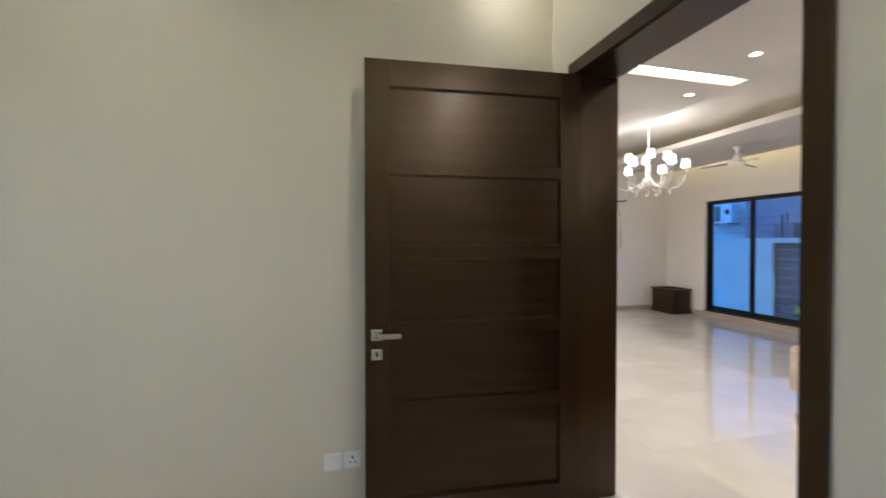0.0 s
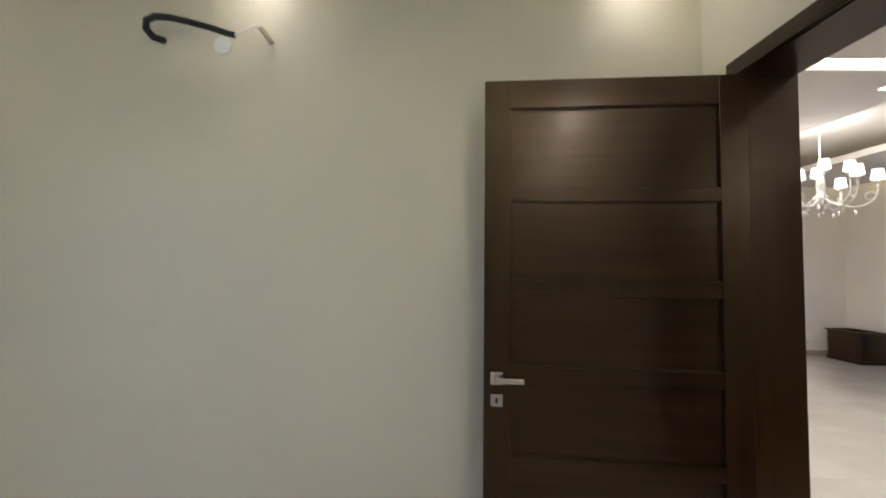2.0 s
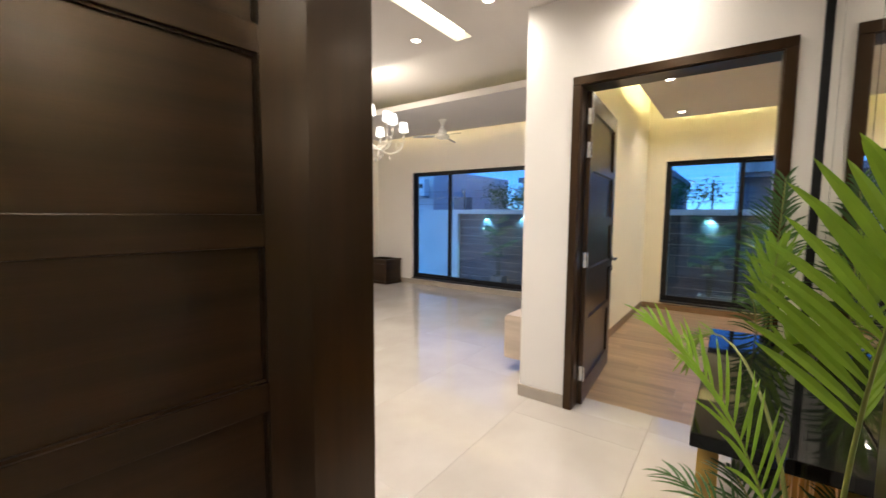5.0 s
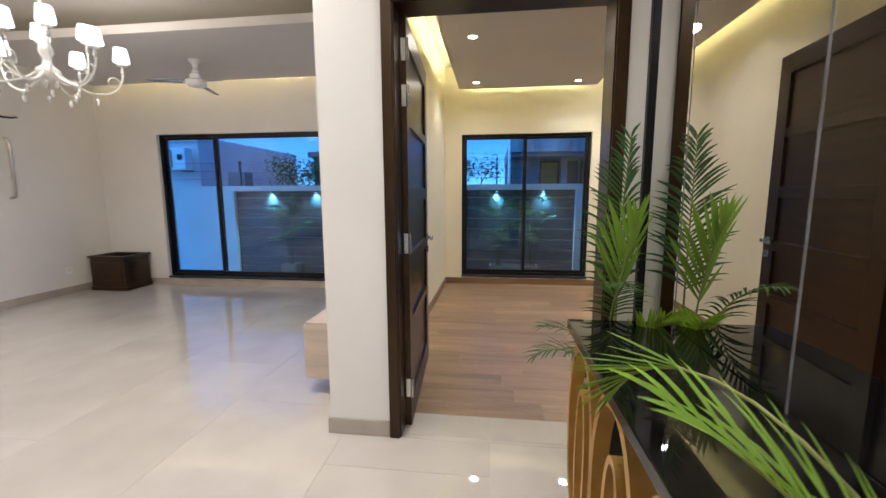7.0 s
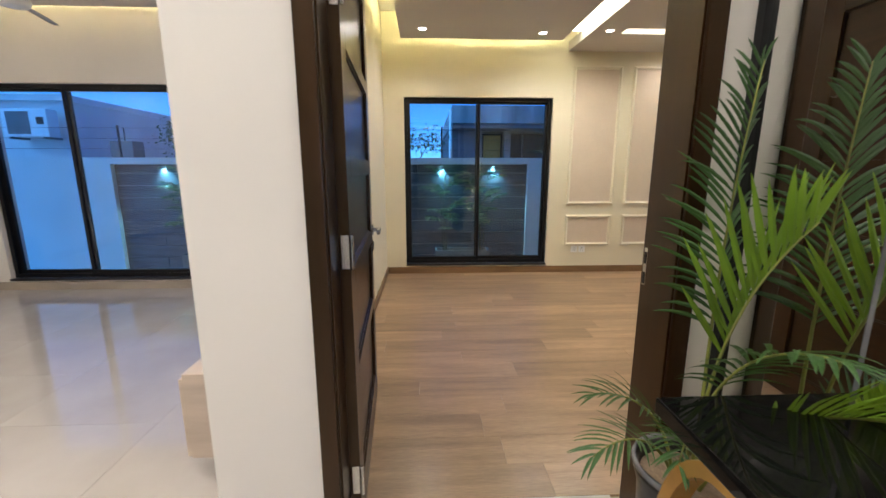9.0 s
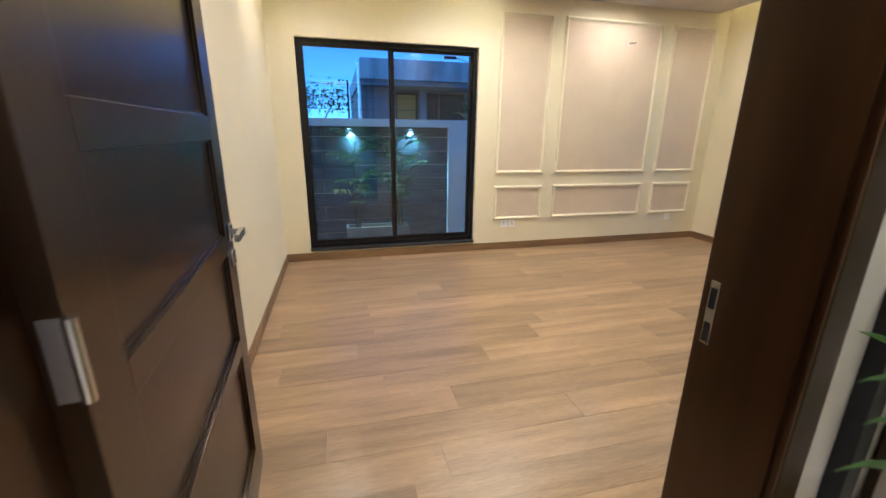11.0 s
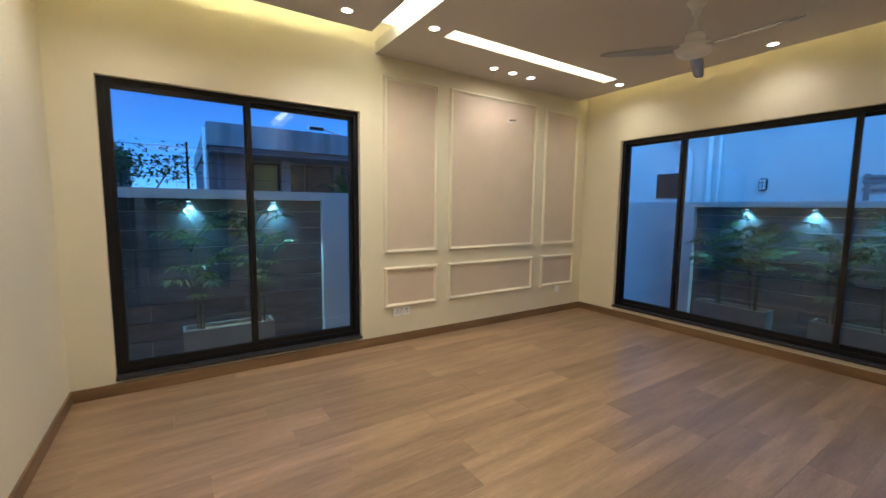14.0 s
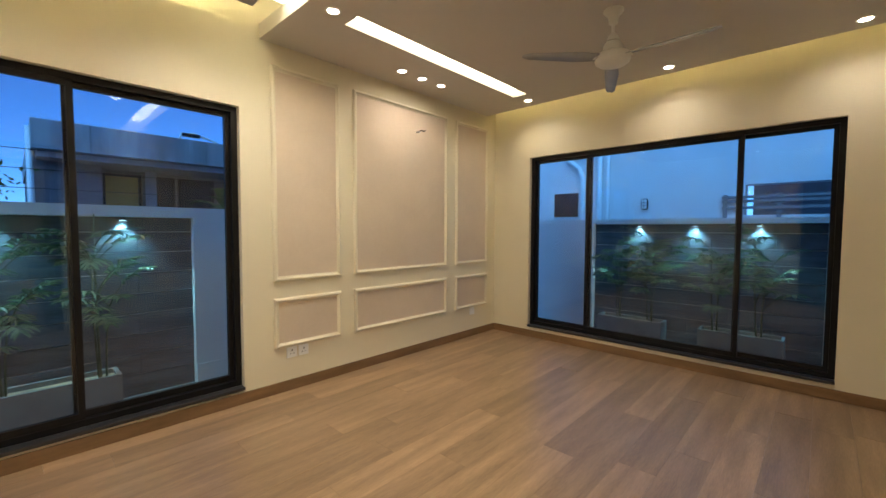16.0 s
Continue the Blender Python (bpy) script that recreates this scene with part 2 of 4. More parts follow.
LX, LNY = 7.40, 7.92                        # living room faces
AX, ANY, AE = 1.845, 2.92, 2.07             # first room's door wall and far wall
TOP = 3.10

structure("wall_bedroom_east", boxes(
    (EX, EX + 0.23, SY - 0.23, 0.811, -0.3, TOP), (EX, EX + 0.23, 2.62, 3.045, -0.3, TOP),
    (EX, EX + 0.23, 0.811, 2.62, -0.3, 0.10), (EX, EX + 0.23, 0.811, 2.62, 2.172, TOP)), PAINT, "cream painted bedroom wall with moulded panels and a window", "wall")
structure("wall_bedroom_south", boxes(
    (WX - 0.26, 4.75, SY - 0.23, SY, -0.3, TOP), (7.435, EX, SY - 0.23, SY, -0.3, TOP),
    (4.75, 7.435, SY - 0.23, SY, -0.3, 0.122), (4.75, 7.435, SY - 0.23, SY, 2.15, TOP)), PAINT, "cream painted bedroom wall with a wide sliding window", "wall")
structure("wall_bedroom_north", boxes((WX, EX, NY, NY + 0.09, -0.1, TOP)), PAINT, "plain cream painted bedroom wall beside the open door", "wall")
structure("wall_living_south", boxes((WX, EX, NY + 0.09, 3.045, -0.1, TOP)), PAINT_WHITE, "off-white painted wall behind the floating media unit", "wall")
structure("wall_bedroom_door", boxes(
    (FX, FX + 0.09, 2.685, 3.045, -0.1, TOP), (FX, FX + 0.09, 1.15, 1.566, -0.1, TOP), (FX, FX + 0.09, 1.566, 2.685, 2.29, TOP)),
    PAINT_WHITE, "off-white painted hall wall with the bedroom doorway", "wall")
structure("wall_bedroom_west", boxes(
    (FX + 0.09, WX, 2.685, 3.045, -0.1, TOP), (FX + 0.09, WX, SY, 1.566, -0.1, TOP), (FX + 0.09, WX, 1.566, 2.685, 2.29, TOP)),
    PAINT, "cream painted bedroom wall with the doorway", "wall")
structure("wall_living_east", boxes(
    (LX, LX + 0.23, 3.045, 3.30, -0.3, TOP), (LX, LX + 0.23, 6.98, LNY + 0.2, -0.3, TOP),
    (LX, LX + 0.23, 3.30, 6.98, -0.3, 0.10), (LX, LX + 0.23, 3.30, 6.98, 2.19, TOP)), PAINT_WHITE, "off-white living room wall with a wide sliding window", "wall")
structure("wall_living_north", boxes((-0.2, LX, LNY, LNY + 0.2, -0.1, TOP)), PAINT_WHITE, "plain off-white living room wall", "wall")
structure("wall_living_west", boxes((-0.2, 0.0, ANY + 0.2, LNY, -0.1, TOP)), PAINT_WHITE, "plain off-white living room wall", "wall")
structure("wall_mirror", boxes((AE, FX, 1.15, 1.437, -0.1, TOP)), PAINT_WHITE, "off-white hall wall carrying the mirror", "wall")
structure("wall_first_room_door", boxes(
    (AX, AX + 0.11, 2.69, ANY + 0.2, -0.1, TOP), (AX, AX + 0.11, -2.2, 1.53, -0.1, TOP), (AX, AX + 0.11, 1.53, 2.69, 2.33, TOP)),
    PAINT_A, "cream painted wall with the dark door frame", "wall")
structure("wall_hall_west", boxes(
    (AX + 0.11, AE, 2.69, ANY + 0.2, -0.1, TOP), (AX + 0.11, AE, 1.15, 1.53, -0.1, TOP), (AX + 0.11, AE, 1.53, 2.69, 2.33, TOP)),
    PAINT_WHITE, "off-white hall wall round the dark door frame", "wall")
structure("wall_first_room_north", boxes((-2.4, AX, ANY, ANY + 0.1, -0.1, TOP)), PAINT_A, "cream painted wall with an air conditioner pipe stub", "wall")
structure("wall_living_inner", boxes((0.0, AX, ANY + 0.1, ANY + 0.2, -0.1, TOP)), PAINT_WHITE, "plain off-white living room wall", "wall")
structure("wall_first_room_west", boxes(
    (-2.6, -2.4, -2.2, -0.9, -0.1, TOP), (-2.6, -2.4, 1.3, ANY + 0.1, -0.1, TOP), (-2.6, -2.4, -0.9, 1.3, -0.1, 0.3), (-2.6, -2.4, -0.9, 1.3, 2.15, TOP)),
    PAINT_A, "cream painted wall with an opening for the unseen window", "wall")
structure("wall_first_room_south", boxes((-2.6, AX + 0.11, -2.4, -2.2, -0.1, TOP)), PAINT_A, "plain cream painted wall", "wall")

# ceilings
# raised middle over the first room is unseen, added to spread cove light
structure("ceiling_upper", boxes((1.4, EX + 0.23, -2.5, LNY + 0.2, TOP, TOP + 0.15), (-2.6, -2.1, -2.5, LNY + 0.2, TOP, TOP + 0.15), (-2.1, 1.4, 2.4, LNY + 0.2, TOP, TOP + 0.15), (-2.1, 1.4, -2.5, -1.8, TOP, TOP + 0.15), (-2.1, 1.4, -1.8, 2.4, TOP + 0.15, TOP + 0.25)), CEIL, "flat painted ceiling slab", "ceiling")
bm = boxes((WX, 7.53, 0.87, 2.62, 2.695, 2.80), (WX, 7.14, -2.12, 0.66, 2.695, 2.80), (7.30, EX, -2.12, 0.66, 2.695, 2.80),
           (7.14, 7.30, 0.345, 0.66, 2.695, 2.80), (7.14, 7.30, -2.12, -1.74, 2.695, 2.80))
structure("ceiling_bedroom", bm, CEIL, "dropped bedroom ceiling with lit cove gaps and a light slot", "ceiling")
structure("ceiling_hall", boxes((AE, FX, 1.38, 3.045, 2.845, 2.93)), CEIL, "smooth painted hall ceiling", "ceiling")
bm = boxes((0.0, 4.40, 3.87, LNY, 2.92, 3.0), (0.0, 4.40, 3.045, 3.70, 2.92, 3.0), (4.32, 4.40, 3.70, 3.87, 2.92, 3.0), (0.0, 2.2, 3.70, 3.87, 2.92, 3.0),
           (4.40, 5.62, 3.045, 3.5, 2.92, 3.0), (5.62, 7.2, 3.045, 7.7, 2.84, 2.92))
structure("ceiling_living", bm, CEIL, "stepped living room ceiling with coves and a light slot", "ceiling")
# west and south borders are unseen, added to carry the cove strips
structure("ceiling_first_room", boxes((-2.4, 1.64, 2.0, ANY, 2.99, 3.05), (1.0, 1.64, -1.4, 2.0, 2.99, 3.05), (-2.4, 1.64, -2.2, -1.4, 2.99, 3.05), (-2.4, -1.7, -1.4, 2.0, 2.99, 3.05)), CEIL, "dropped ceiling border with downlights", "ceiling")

# floors
structure("floor_base", boxes((-2.6, EX + 0.2, -2.5, LNY + 0.2, -0.12, -0.012)), GROUT, "dark bedding under the floor finishes", "floor")
structure("floor_first_room", boxes((-2.4, AX, -2.2, ANY, -0.012, 0.0)), TILE, "polished cream tile floor", "floor")


# ---- windows ----
def window(name, axis, plane, depth, a0, a1, z0, z1, mullions, label, sill=0.10):
    """A black sliding window in an opening. axis 'x': its plane is x = plane, a runs along y; depth goes outwards."""
    def bx(a, b, d0, d1, lo, hi):
        lo_d, hi_d = sorted((plane + d0 * depth, plane + d1 * depth))
        return (lo_d, hi_d, a, b, lo, hi) if axis == "x" else (a, b, lo_d, hi_d, lo, hi)
    w = thing(name, (0, 0, 0), label, "window", kind="structure")
    fr = 0.04
    part("window_frame", boxes(bx(a0, a1, 0.05, 0.13, z1 - fr, z1), bx(a0, a1, 0.05, 0.13, z0, z0 + fr),
                               bx(a0, a0 + fr, 0.05, 0.13, z0 + fr, z1 - fr), bx(a1 - fr, a1, 0.05, 0.13, z0 + fr, z1 - fr)), BLACK_ALU, w)
    edges = [a0 + fr] + list(mullions) + [a1 - fr]
    for i, (s, e) in enumerate(zip(edges, edges[1:])):
        d = 0.055 if i % 2 else 0.09
        s2, e2 = s - (0.025 if i else 0), e + (0.025 if i < len(edges) - 2 else 0)
        st = 0.032
        sash = part("sash", boxes(bx(s2, e2, d, d + 0.03, z1 - fr - 0.03, z1 - fr), bx(s2, e2, d, d + 0.03, z0 + fr, z0 + fr + 0.04),
                                  bx(s2, s2 + st, d, d + 0.03, z0 + fr + 0.04, z1 - fr - 0.03), bx(e2 - st, e2, d, d + 0.03, z0 + fr + 0.04, z1 - fr - 0.03)), BLACK_ALU, w)
        g = part("pane", boxes(bx(s2 + st, e2 - st, d + 0.012, d + 0.018, z0 + fr + 0.04, z1 - fr - 0.03)), GLASS, sash)
        g.visible_shadow = False
        if i % 2 == 0 and i < len(edges) - 2:
            part("latch", boxes(bx(e2 - 0.028, e2 - 0.012, d - 0.02, d, 1.08, 1.2), bevel=0.003), BLACK_ALU, sash)
    part("window_sill", boxes(bx(a0, a1, -0.02, 0.05, z0 - 0.022, z0), bevel=0.003), SLATE, w, "dark polished stone sill")
    return w


window("window_1", "x", EX, 1, 0.811, 2.62, 0.125, 2.172, (1.715,), "black aluminium sliding window overlooking the garden wall")
window("window_2", "y", SY, -1, 4.75, 7.435, 0.145, 2.15, (5.395, 6.735), "wide black aluminium sliding window overlooking lit palms")
window("window_3", "x", LX, 1, 3.30, 6.98, 0.125, 2.19, (4.2, 6.12), "wide black aluminium sliding window of the living room")
# out of view, added so that daylight can enter the first room
window("window_4_unseen", "x", -2.4, -1, -0.9, 1.3, 0.32, 2.15, (0.2,), "black aluminium sliding window")


# ---- doors ----
def door_frame(name, x0, x1, y0, y1, top, label, cw=0.062):
    d = thing(name, (x0, y0, 0), label, "door frame", kind="structure")
    w, h, th = y1 - y0, top, x1 - x0
    part("jamb", boxes((-0.004, th + 0.004, -0.045, 0, 0, h)), WALNUT_V, d)
    part("jamb", boxes((-0.004, th + 0.004, w, w + 0.045, 0, h)), WALNUT_V, d)
    part("head", boxes((-0.004, th + 0.004, -0.045, w + 0.045, h, h + 0.045)), WALNUT_V, d)
    for s in (0, 1):
        xa, xb = (-0.02, -0.004) if s == 0 else (th + 0.004, th + 0.02)
        part("casing", boxes((xa, xb, -cw, -0.006, 0, h + 0.006), bevel=0.004), WALNUT_V, d)
        part("casing", boxes((xa, xb, w + 0.006, w + cw, 0, h + 0.006), bevel=0.004), WALNUT_V, d)
        part("casing", boxes((xa, xb, -cw, w + cw, h + 0.006, h + cw), bevel=0.004), WALNUT_V, d)
    return d


def door_leaf(name, width, height, at, turn, label, lever=0.96):
    """A five-panel leaf hinged at its origin, running along +x, 42 mm thick."""
    d = thing(name, at, label, "door", turn=turn)
    st, t = 0.115, 0.021
    k = height / 2.26
    panels = [(0.161, 0.57), (0.632, 0.945), (1.01, 1.315), (1.385, 1.72), (1.778, 2.135)]
    panels = [(a * k, b * k) for a, b in panels]
    part("stile", boxes((0, st, -t, t, 0.008, height), bevel=0.002), WALNUT_V, d)
    part("stile", boxes((width - st, width, -t, t, 0.008, height), bevel=0.002), WALNUT_V, d)
    zs = [0.008] + [z for p in panels for z in p] + [height]
    for a, b in zip(zs[::2], zs[1::2]):
        part("rail", boxes((st, width - st, -t, t, a, b), bevel=0.002), WALNUT, d)
    for a, b in panels:
        part("panel", boxes((st, width - st, -t + 0.016, t - 0.016, a, b)), WALNUT, d)
        bm = bmesh.new()
        for s in (-1, 1):
            ya, yb = sorted((s * (t - 0.016), s * (t - 0.009)))
            box(bm, st, st + 0.005, ya, yb, a, b)
            box(bm, width - st - 0.005, width - st, ya, yb, a, b)
            box(bm, st + 0.005, width - st - 0.005, ya, yb, a, a + 0.007)
            box(bm, st + 0.005, width - st - 0.005, ya, yb, b - 0.005, b)
        part("bead", bm, WALNUT, d)
    for s in (-1, 1):
        ya, yb = sorted((s * t, s * (t + 0.009)))
        yc, yd = sorted((s * (t + 0.009), s * (t + 0.05)))
        ye, yf = sorted((s * (t + 0.034), s * (t + 0.05)))
        hx = width - 0.055
        q = lever
        part("handle", boxes((hx - 0.027, hx + 0.027, ya, yb, q - 0.027, q + 0.027), (hx - 0.011, hx + 0.011, yc, yd, q - 0.01, q + 0.01),
                             (hx - 0.112, hx + 0.011, ye, yf, q - 0.012, q + 0.012), bevel=0.003), CHROME, d, "brushed steel lever handle")
        lk = part("escutcheon", boxes((hx - 0.026, hx + 0.026, ya, yb, q - 0.118, q - 0.066), bevel=0.003), CHROME, d, "square steel lock plate")
        part("keyhole", boxes((hx - 0.005, hx + 0.005, min(ya, yb + s * 0.001), max(yb, yb + s * 0.001), q - 0.103, q - 0.081)), BLACK_ALU, lk)
    for z in (0.24, 1.08, 1.86, 2.09):
        bm = boxes((-0.003, 0.001, -t * 0.9, t * 0.3, z * k - 0.055, z * k + 0.055))
        cyl(bm, 0.008, 0.008, z * k - 0.055, z * k + 0.055, 12, at=(-0.004, -t - 0.005))
        part("hinge", bm, CHROME, d, "steel butt hinge")
    return d


door_frame("door_1", AX, AE, 1.575, 2.645, 2.285, "dark stained wooden door frame", 0.078)
d2 = door_frame("door_2", FX, WX, 1.611, 2.64, 2.245, "dark stained wooden door frame of the bedroom")
sp = part("strike_plate", boxes((0.147, 0.167, 0.0, 0.002, 0.935, 1.065)), CHROME, d2, "steel strike plate")
part("latch_hole", boxes((0.151, 0.164, 0.002, 0.003, 0.94, 0.98), (0.151, 0.164, 0.002, 0.003, 1.01, 1.05)), BLACK_ALU, sp)
door_leaf("panel_door", 1.097, 2.258, (1.822, 2.606, 0), 180 - 4.3, "dark stained five-panel wooden door standing open")
door_leaf("panel_door", 1.01, 2.235, (4.125, 2.625, 0), 3.6, "dark stained five-panel wooden door opened against the bedroom wall", 1.0)


# ---- lights in the ceilings ----
DOWN = None


def downlight(x, y, z, group, energy=1.0, beam=160, edge=1.0):
    global DOWN
    d = thing("downlight", (x, y, z), "small round recessed ceiling downlight, switched on", "downlight", group)
    if DOWN is None:
        ring = lathe([(0.036, -0.001), (0.038, -0.006), (0.048, -0.005), (0.050, 0.0)], 28)
        DOWN = (mesh_of("ring", ring, WHITE_PL, True), mesh_of("lens", cyl(bmesh.new(), 0.0365, 0.0365, -0.003, -0.001, 24), SPOT_GLOW))
    part("ring", DOWN[0], None, d)
    part("lens", DOWN[1], None, d, "glowing lens")
    lamp = bpy.data.lights.new("downlight_beam", "SPOT")
    lamp.energy, lamp.color, lamp.spot_size, lamp.spot_blend, lamp.shadow_soft_size = SPOT_W * energy, WARM, radians(beam), edge, 0.05
    b = new("downlight_beam", lamp)
    b.matrix_world = pose(x, y, z - 0.012)


for x, y in ((7.2, 0.495), (7.24, -1.925), (7.625, -0.457), (7.625, -0.705), (7.625, -0.96), (5.873, -1.955), (7.22, 2.385), (7.30, 1.15), (5.74, 2.35), (5.79, 1.17), (4.7, -1.955)):
    downlight(x, y, 2.695, "bedroom downlights", 0.24 if 7.5 < x else 0.4 if y < -1.9 else 0.95)
# the one at (2.2, 6.3) is unseen, added to brighten the room
for x, y in ((4.10, 4.15), (3.87, 3.29), (2.2, 4.15), (2.6, 3.29), (4.10, 6.3), (2.2, 6.3), (3.0, 7.6), (3.95, 7.6)):
    downlight(x, y, 2.92, "living room downlights", 1.8)
for x, y, e in ((3.75, 2.2, 0.75), (2.7, 2.2, 1.3)):
    downlight(x, y, 2.845, "hall downlights", e)
for x, y in ((-0.40, 2.76), (1.50, 2.77), (-2.28, 2.75)):
    downlight(x, y, 2.99, "first room downlights", 0.11)
for x, y in ((1.47, 0.13), (1.47, -1.75)):
    downlight(x, y, 2.99, "first room downlights", 0.75, 176, 0.3)


def led_strip(bm, material, label):
    return tagged(new("led_strip", mesh_of("led_strip", bm, material)), label, "led strip", "cove lighting")


led_strip(boxes((WX + 0.1, 7.45, 2.55, 2.565, 2.805, 2.815)), COVE_GLOW, "warm yellow led strip in the cove")
led_strip(boxes((7.44, 7.455, 0.95, 2.5, 2.805, 2.815)), COVE_GLOW, "warm yellow led strip in the cove")
led_strip(boxes((WX + 0.1, EX - 0.1, -2.06, -2.045, 2.805, 2.815)), COVE_GLOW, "warm yellow led strip in the cove")
led_strip(boxes((WX + 0.02, 7.52, 0.672, 0.858, 2.785, 2.797)), LED_GLOW, "warm white led strip in the ceiling gap")
led_strip(boxes((7.14, 7.30, -1.74, 0.345, 2.775, 2.79)), LED_GLOW, "warm white light panel in the ceiling slot")
led_strip(boxes((2.2, 4.32, 3.79, 3.855, 2.985, 2.998)), LED_GLOW, "warm white light panel in the ceiling slot")
led_strip(boxes((4.33, 4.345, 3.6, 7.6, 3.005, 3.015)), RECESS_GLOW, "warm yellow led strip above the ceiling step")
led_strip(boxes((7.12, 7.135, 3.2, 7.6, 2.925, 2.935)), COVE_GLOW_L, "warm yellow led strip in the cove")
# last three strips are unseen, added to light the recess the door reflects
for strip in ((1.56, 1.575, 2.05, 2.85), (-2.3, 1.5, 2.05, 2.065), (-1.6, 0.9, -1.46, -1.445), (1.06, 1.075, -1.4, 1.9), (-1.775, -1.76, -1.4, 1.9)):
    led_strip(boxes((*strip, 3.055, 3.065)), COVE_GLOW_A, "warm yellow led strip in the cove")

# added area lamp: daylight fill from the first room's unseen window opening
day = bpy.data.lights.new("unseen_window_fill", "AREA")
day.shape, day.size, day.size_y, day.energy, day.color = "RECTANGLE", 2.0, 1.7, 15, (0.66, 0.80, 1.0)
new("unseen_window_fill", day).matrix_world = look((-2.45, 0.2, 1.25), (0, 0.2, 1.25))


# ---- skirting, mouldings, sockets ----
structure("baseboard_bedroom_east", boxes((EX - 0.014, EX, SY + 0.014, NY - 0.014, 0, 0.085), bevel=0.004), OAK_TRIM, "brown wood-look skirting board", "skirting")
structure("baseboard_bedroom_north", boxes((WX, EX, NY - 0.014, NY, 0, 0.085), bevel=0.004), OAK_TRIM, "brown wood-look skirting board", "skirting")
structure("baseboard_bedroom_south", boxes((WX, EX, SY, SY + 0.014, 0, 0.085), bevel=0.004), OAK_TRIM, "brown wood-look skirting board", "skirting")
structure("baseboard_hall", boxes((FX - 0.012, FX, 2.705, 3.045, 0, 0.09), bevel=0.002), SKIRT, "greige tile skirting", "skirting")
structure("baseboard_living_south", boxes((FX - 0.012, LX, 3.045, 3.057, 0, 0.09), bevel=0.002), SKIRT, "greige tile skirting", "skirting")
structure("baseboard_living_north", boxes((0, LX, LNY - 0.012, LNY, 0, 0.09), bevel=0.002), SKIRT, "greige tile skirting", "skirting")
structure("baseboard_living_east", boxes((LX - 0.012, LX, 3.057, LNY - 0.012, 0, 0.09), bevel=0.002), SKIRT, "greige tile skirting", "skirting")


def moulding(y0, y1, z0, z1):
    """A mitred frame of stepped moulding on the east wall round a fabric-like panel."""
    t = thing("wall_panel", (EX, 0, 0), "cream picture-frame moulding round a textured beige wall panel", "wall panel", "moulded wall panels")
    w = 0.038
    prof = [(0.0, 0.0), (0.0, 0.012), (0.008, 0.022), (0.02, 0.024), (0.028, 0.014), (w, 0.009), (w, 0.0)]
    ring = [(y0, z0, 1, 1), (y1, z0, -1, 1), (y1, z1, -1, -1), (y0, z1, 1, -1)]
    bm = bmesh.new()
    rows = [[bm.verts.new((-h, y + sy * d, z + sz * d)) for d, h in prof] for y, z, sy, sz in ring]
    for a, b in zip(rows, rows[1:] + rows[:1]):
        for k in range(len(prof) - 1):
            bm.faces.new((a[k], a[k + 1], b[k + 1], b[k]))
    bmesh.ops.recalc_face_normals(bm, faces=bm.faces)
    part("frame", bm, TRIM, t)
    part("panel", boxes((-0.005, 0, y0 + w, y1 - w, z0 + w, z1 - w)), FABRIC, t, "textured beige panel")


for a, b in ((-0.012, 0.585), (-1.385, -0.152), (-2.13, -1.533)):
    moulding(a, b, 0.885, 2.53)
    moulding(a, b, 0.355, 0.75)


def socket(at, turn, label, holes=True):
    d = thing("socket", at, label, "socket", "wall sockets", turn=turn)
    part("plate", boxes((-0.043, 0.043, -0.009, 0, -0.043, 0.043), bevel=0.004), WHITE_PL, d)
    if holes:
        part("holes", boxes((-0.004, 0.004, -0.0098, -0.0085, 0.008, 0.022), (-0.017, -0.008, -0.0098, -0.0085, -0.014, -0.008), (0.008, 0.017, -0.0098, -0.0085, -0.014, -0.008)), BLACK_ALU, d)
    part("switch", boxes((0.014, 0.03, -0.012, -0.009, 0.018, 0.034), bevel=0.001), WHITE_PL, d)


socket((0.575, ANY, 0.25), 0, "white blank plate on the cream wall", False)
socket((0.676, ANY, 0.25), 0, "white three-pin wall socket")
socket((EX, 0.445, 0.305), -90, "white three-pin wall socket under the moulding")
socket((EX, 0.345, 0.305), -90, "white three-pin wall socket under the moulding")
socket((EX, -1.845, 0.305), -90, "white wall socket under the moulding", False)
socket((6.75, LNY, 0.31), 0, "white wall socket beside the black planter box")

# wire stub for a wall lamp
d = thing("lamp_wire", (EX - 0.005, -0.96, 2.30), "short bare wire for a wall lamp in the moulded panel", "wire")
part("wire", tube(bmesh.new(), [(0, 0, 0), (-0.03, 0.004, 0.012), (-0.05, -0.02, 0.0), (-0.055, -0.04, 0.012)], 0.006), BLACK_ALU, d, smooth=True)
part("sleeve", tube(bmesh.new(), [(0.002, 0.03, -0.01), (-0.03, 0.03, -0.012), (-0.045, 0.035, -0.02)], 0.008), WHITE_PL, d, smooth=True)

# air conditioner pipe stub in the first room
d = thing("pipe_stub", (-0.92, ANY, 2.60), "black foam-wrapped pipe and white wire sticking out of the wall", "pipe")
pts = [(0.02, 0.0, -0.02), (0.0, -0.05, -0.03), (-0.02, -0.075, 0.0), (-0.012, -0.085, 0.035), (0.03, -0.085, 0.055), (0.10, -0.085, 0.05), (0.2, -0.08, 0.03), (0.3, -0.075, 0.005), (0.38, -0.07, -0.02), (0.42, -0.07, -0.03)]
part("wrap", tube(bmesh.new(), pts, 0.018, 10, 0.8), FOAM, d, smooth=True)
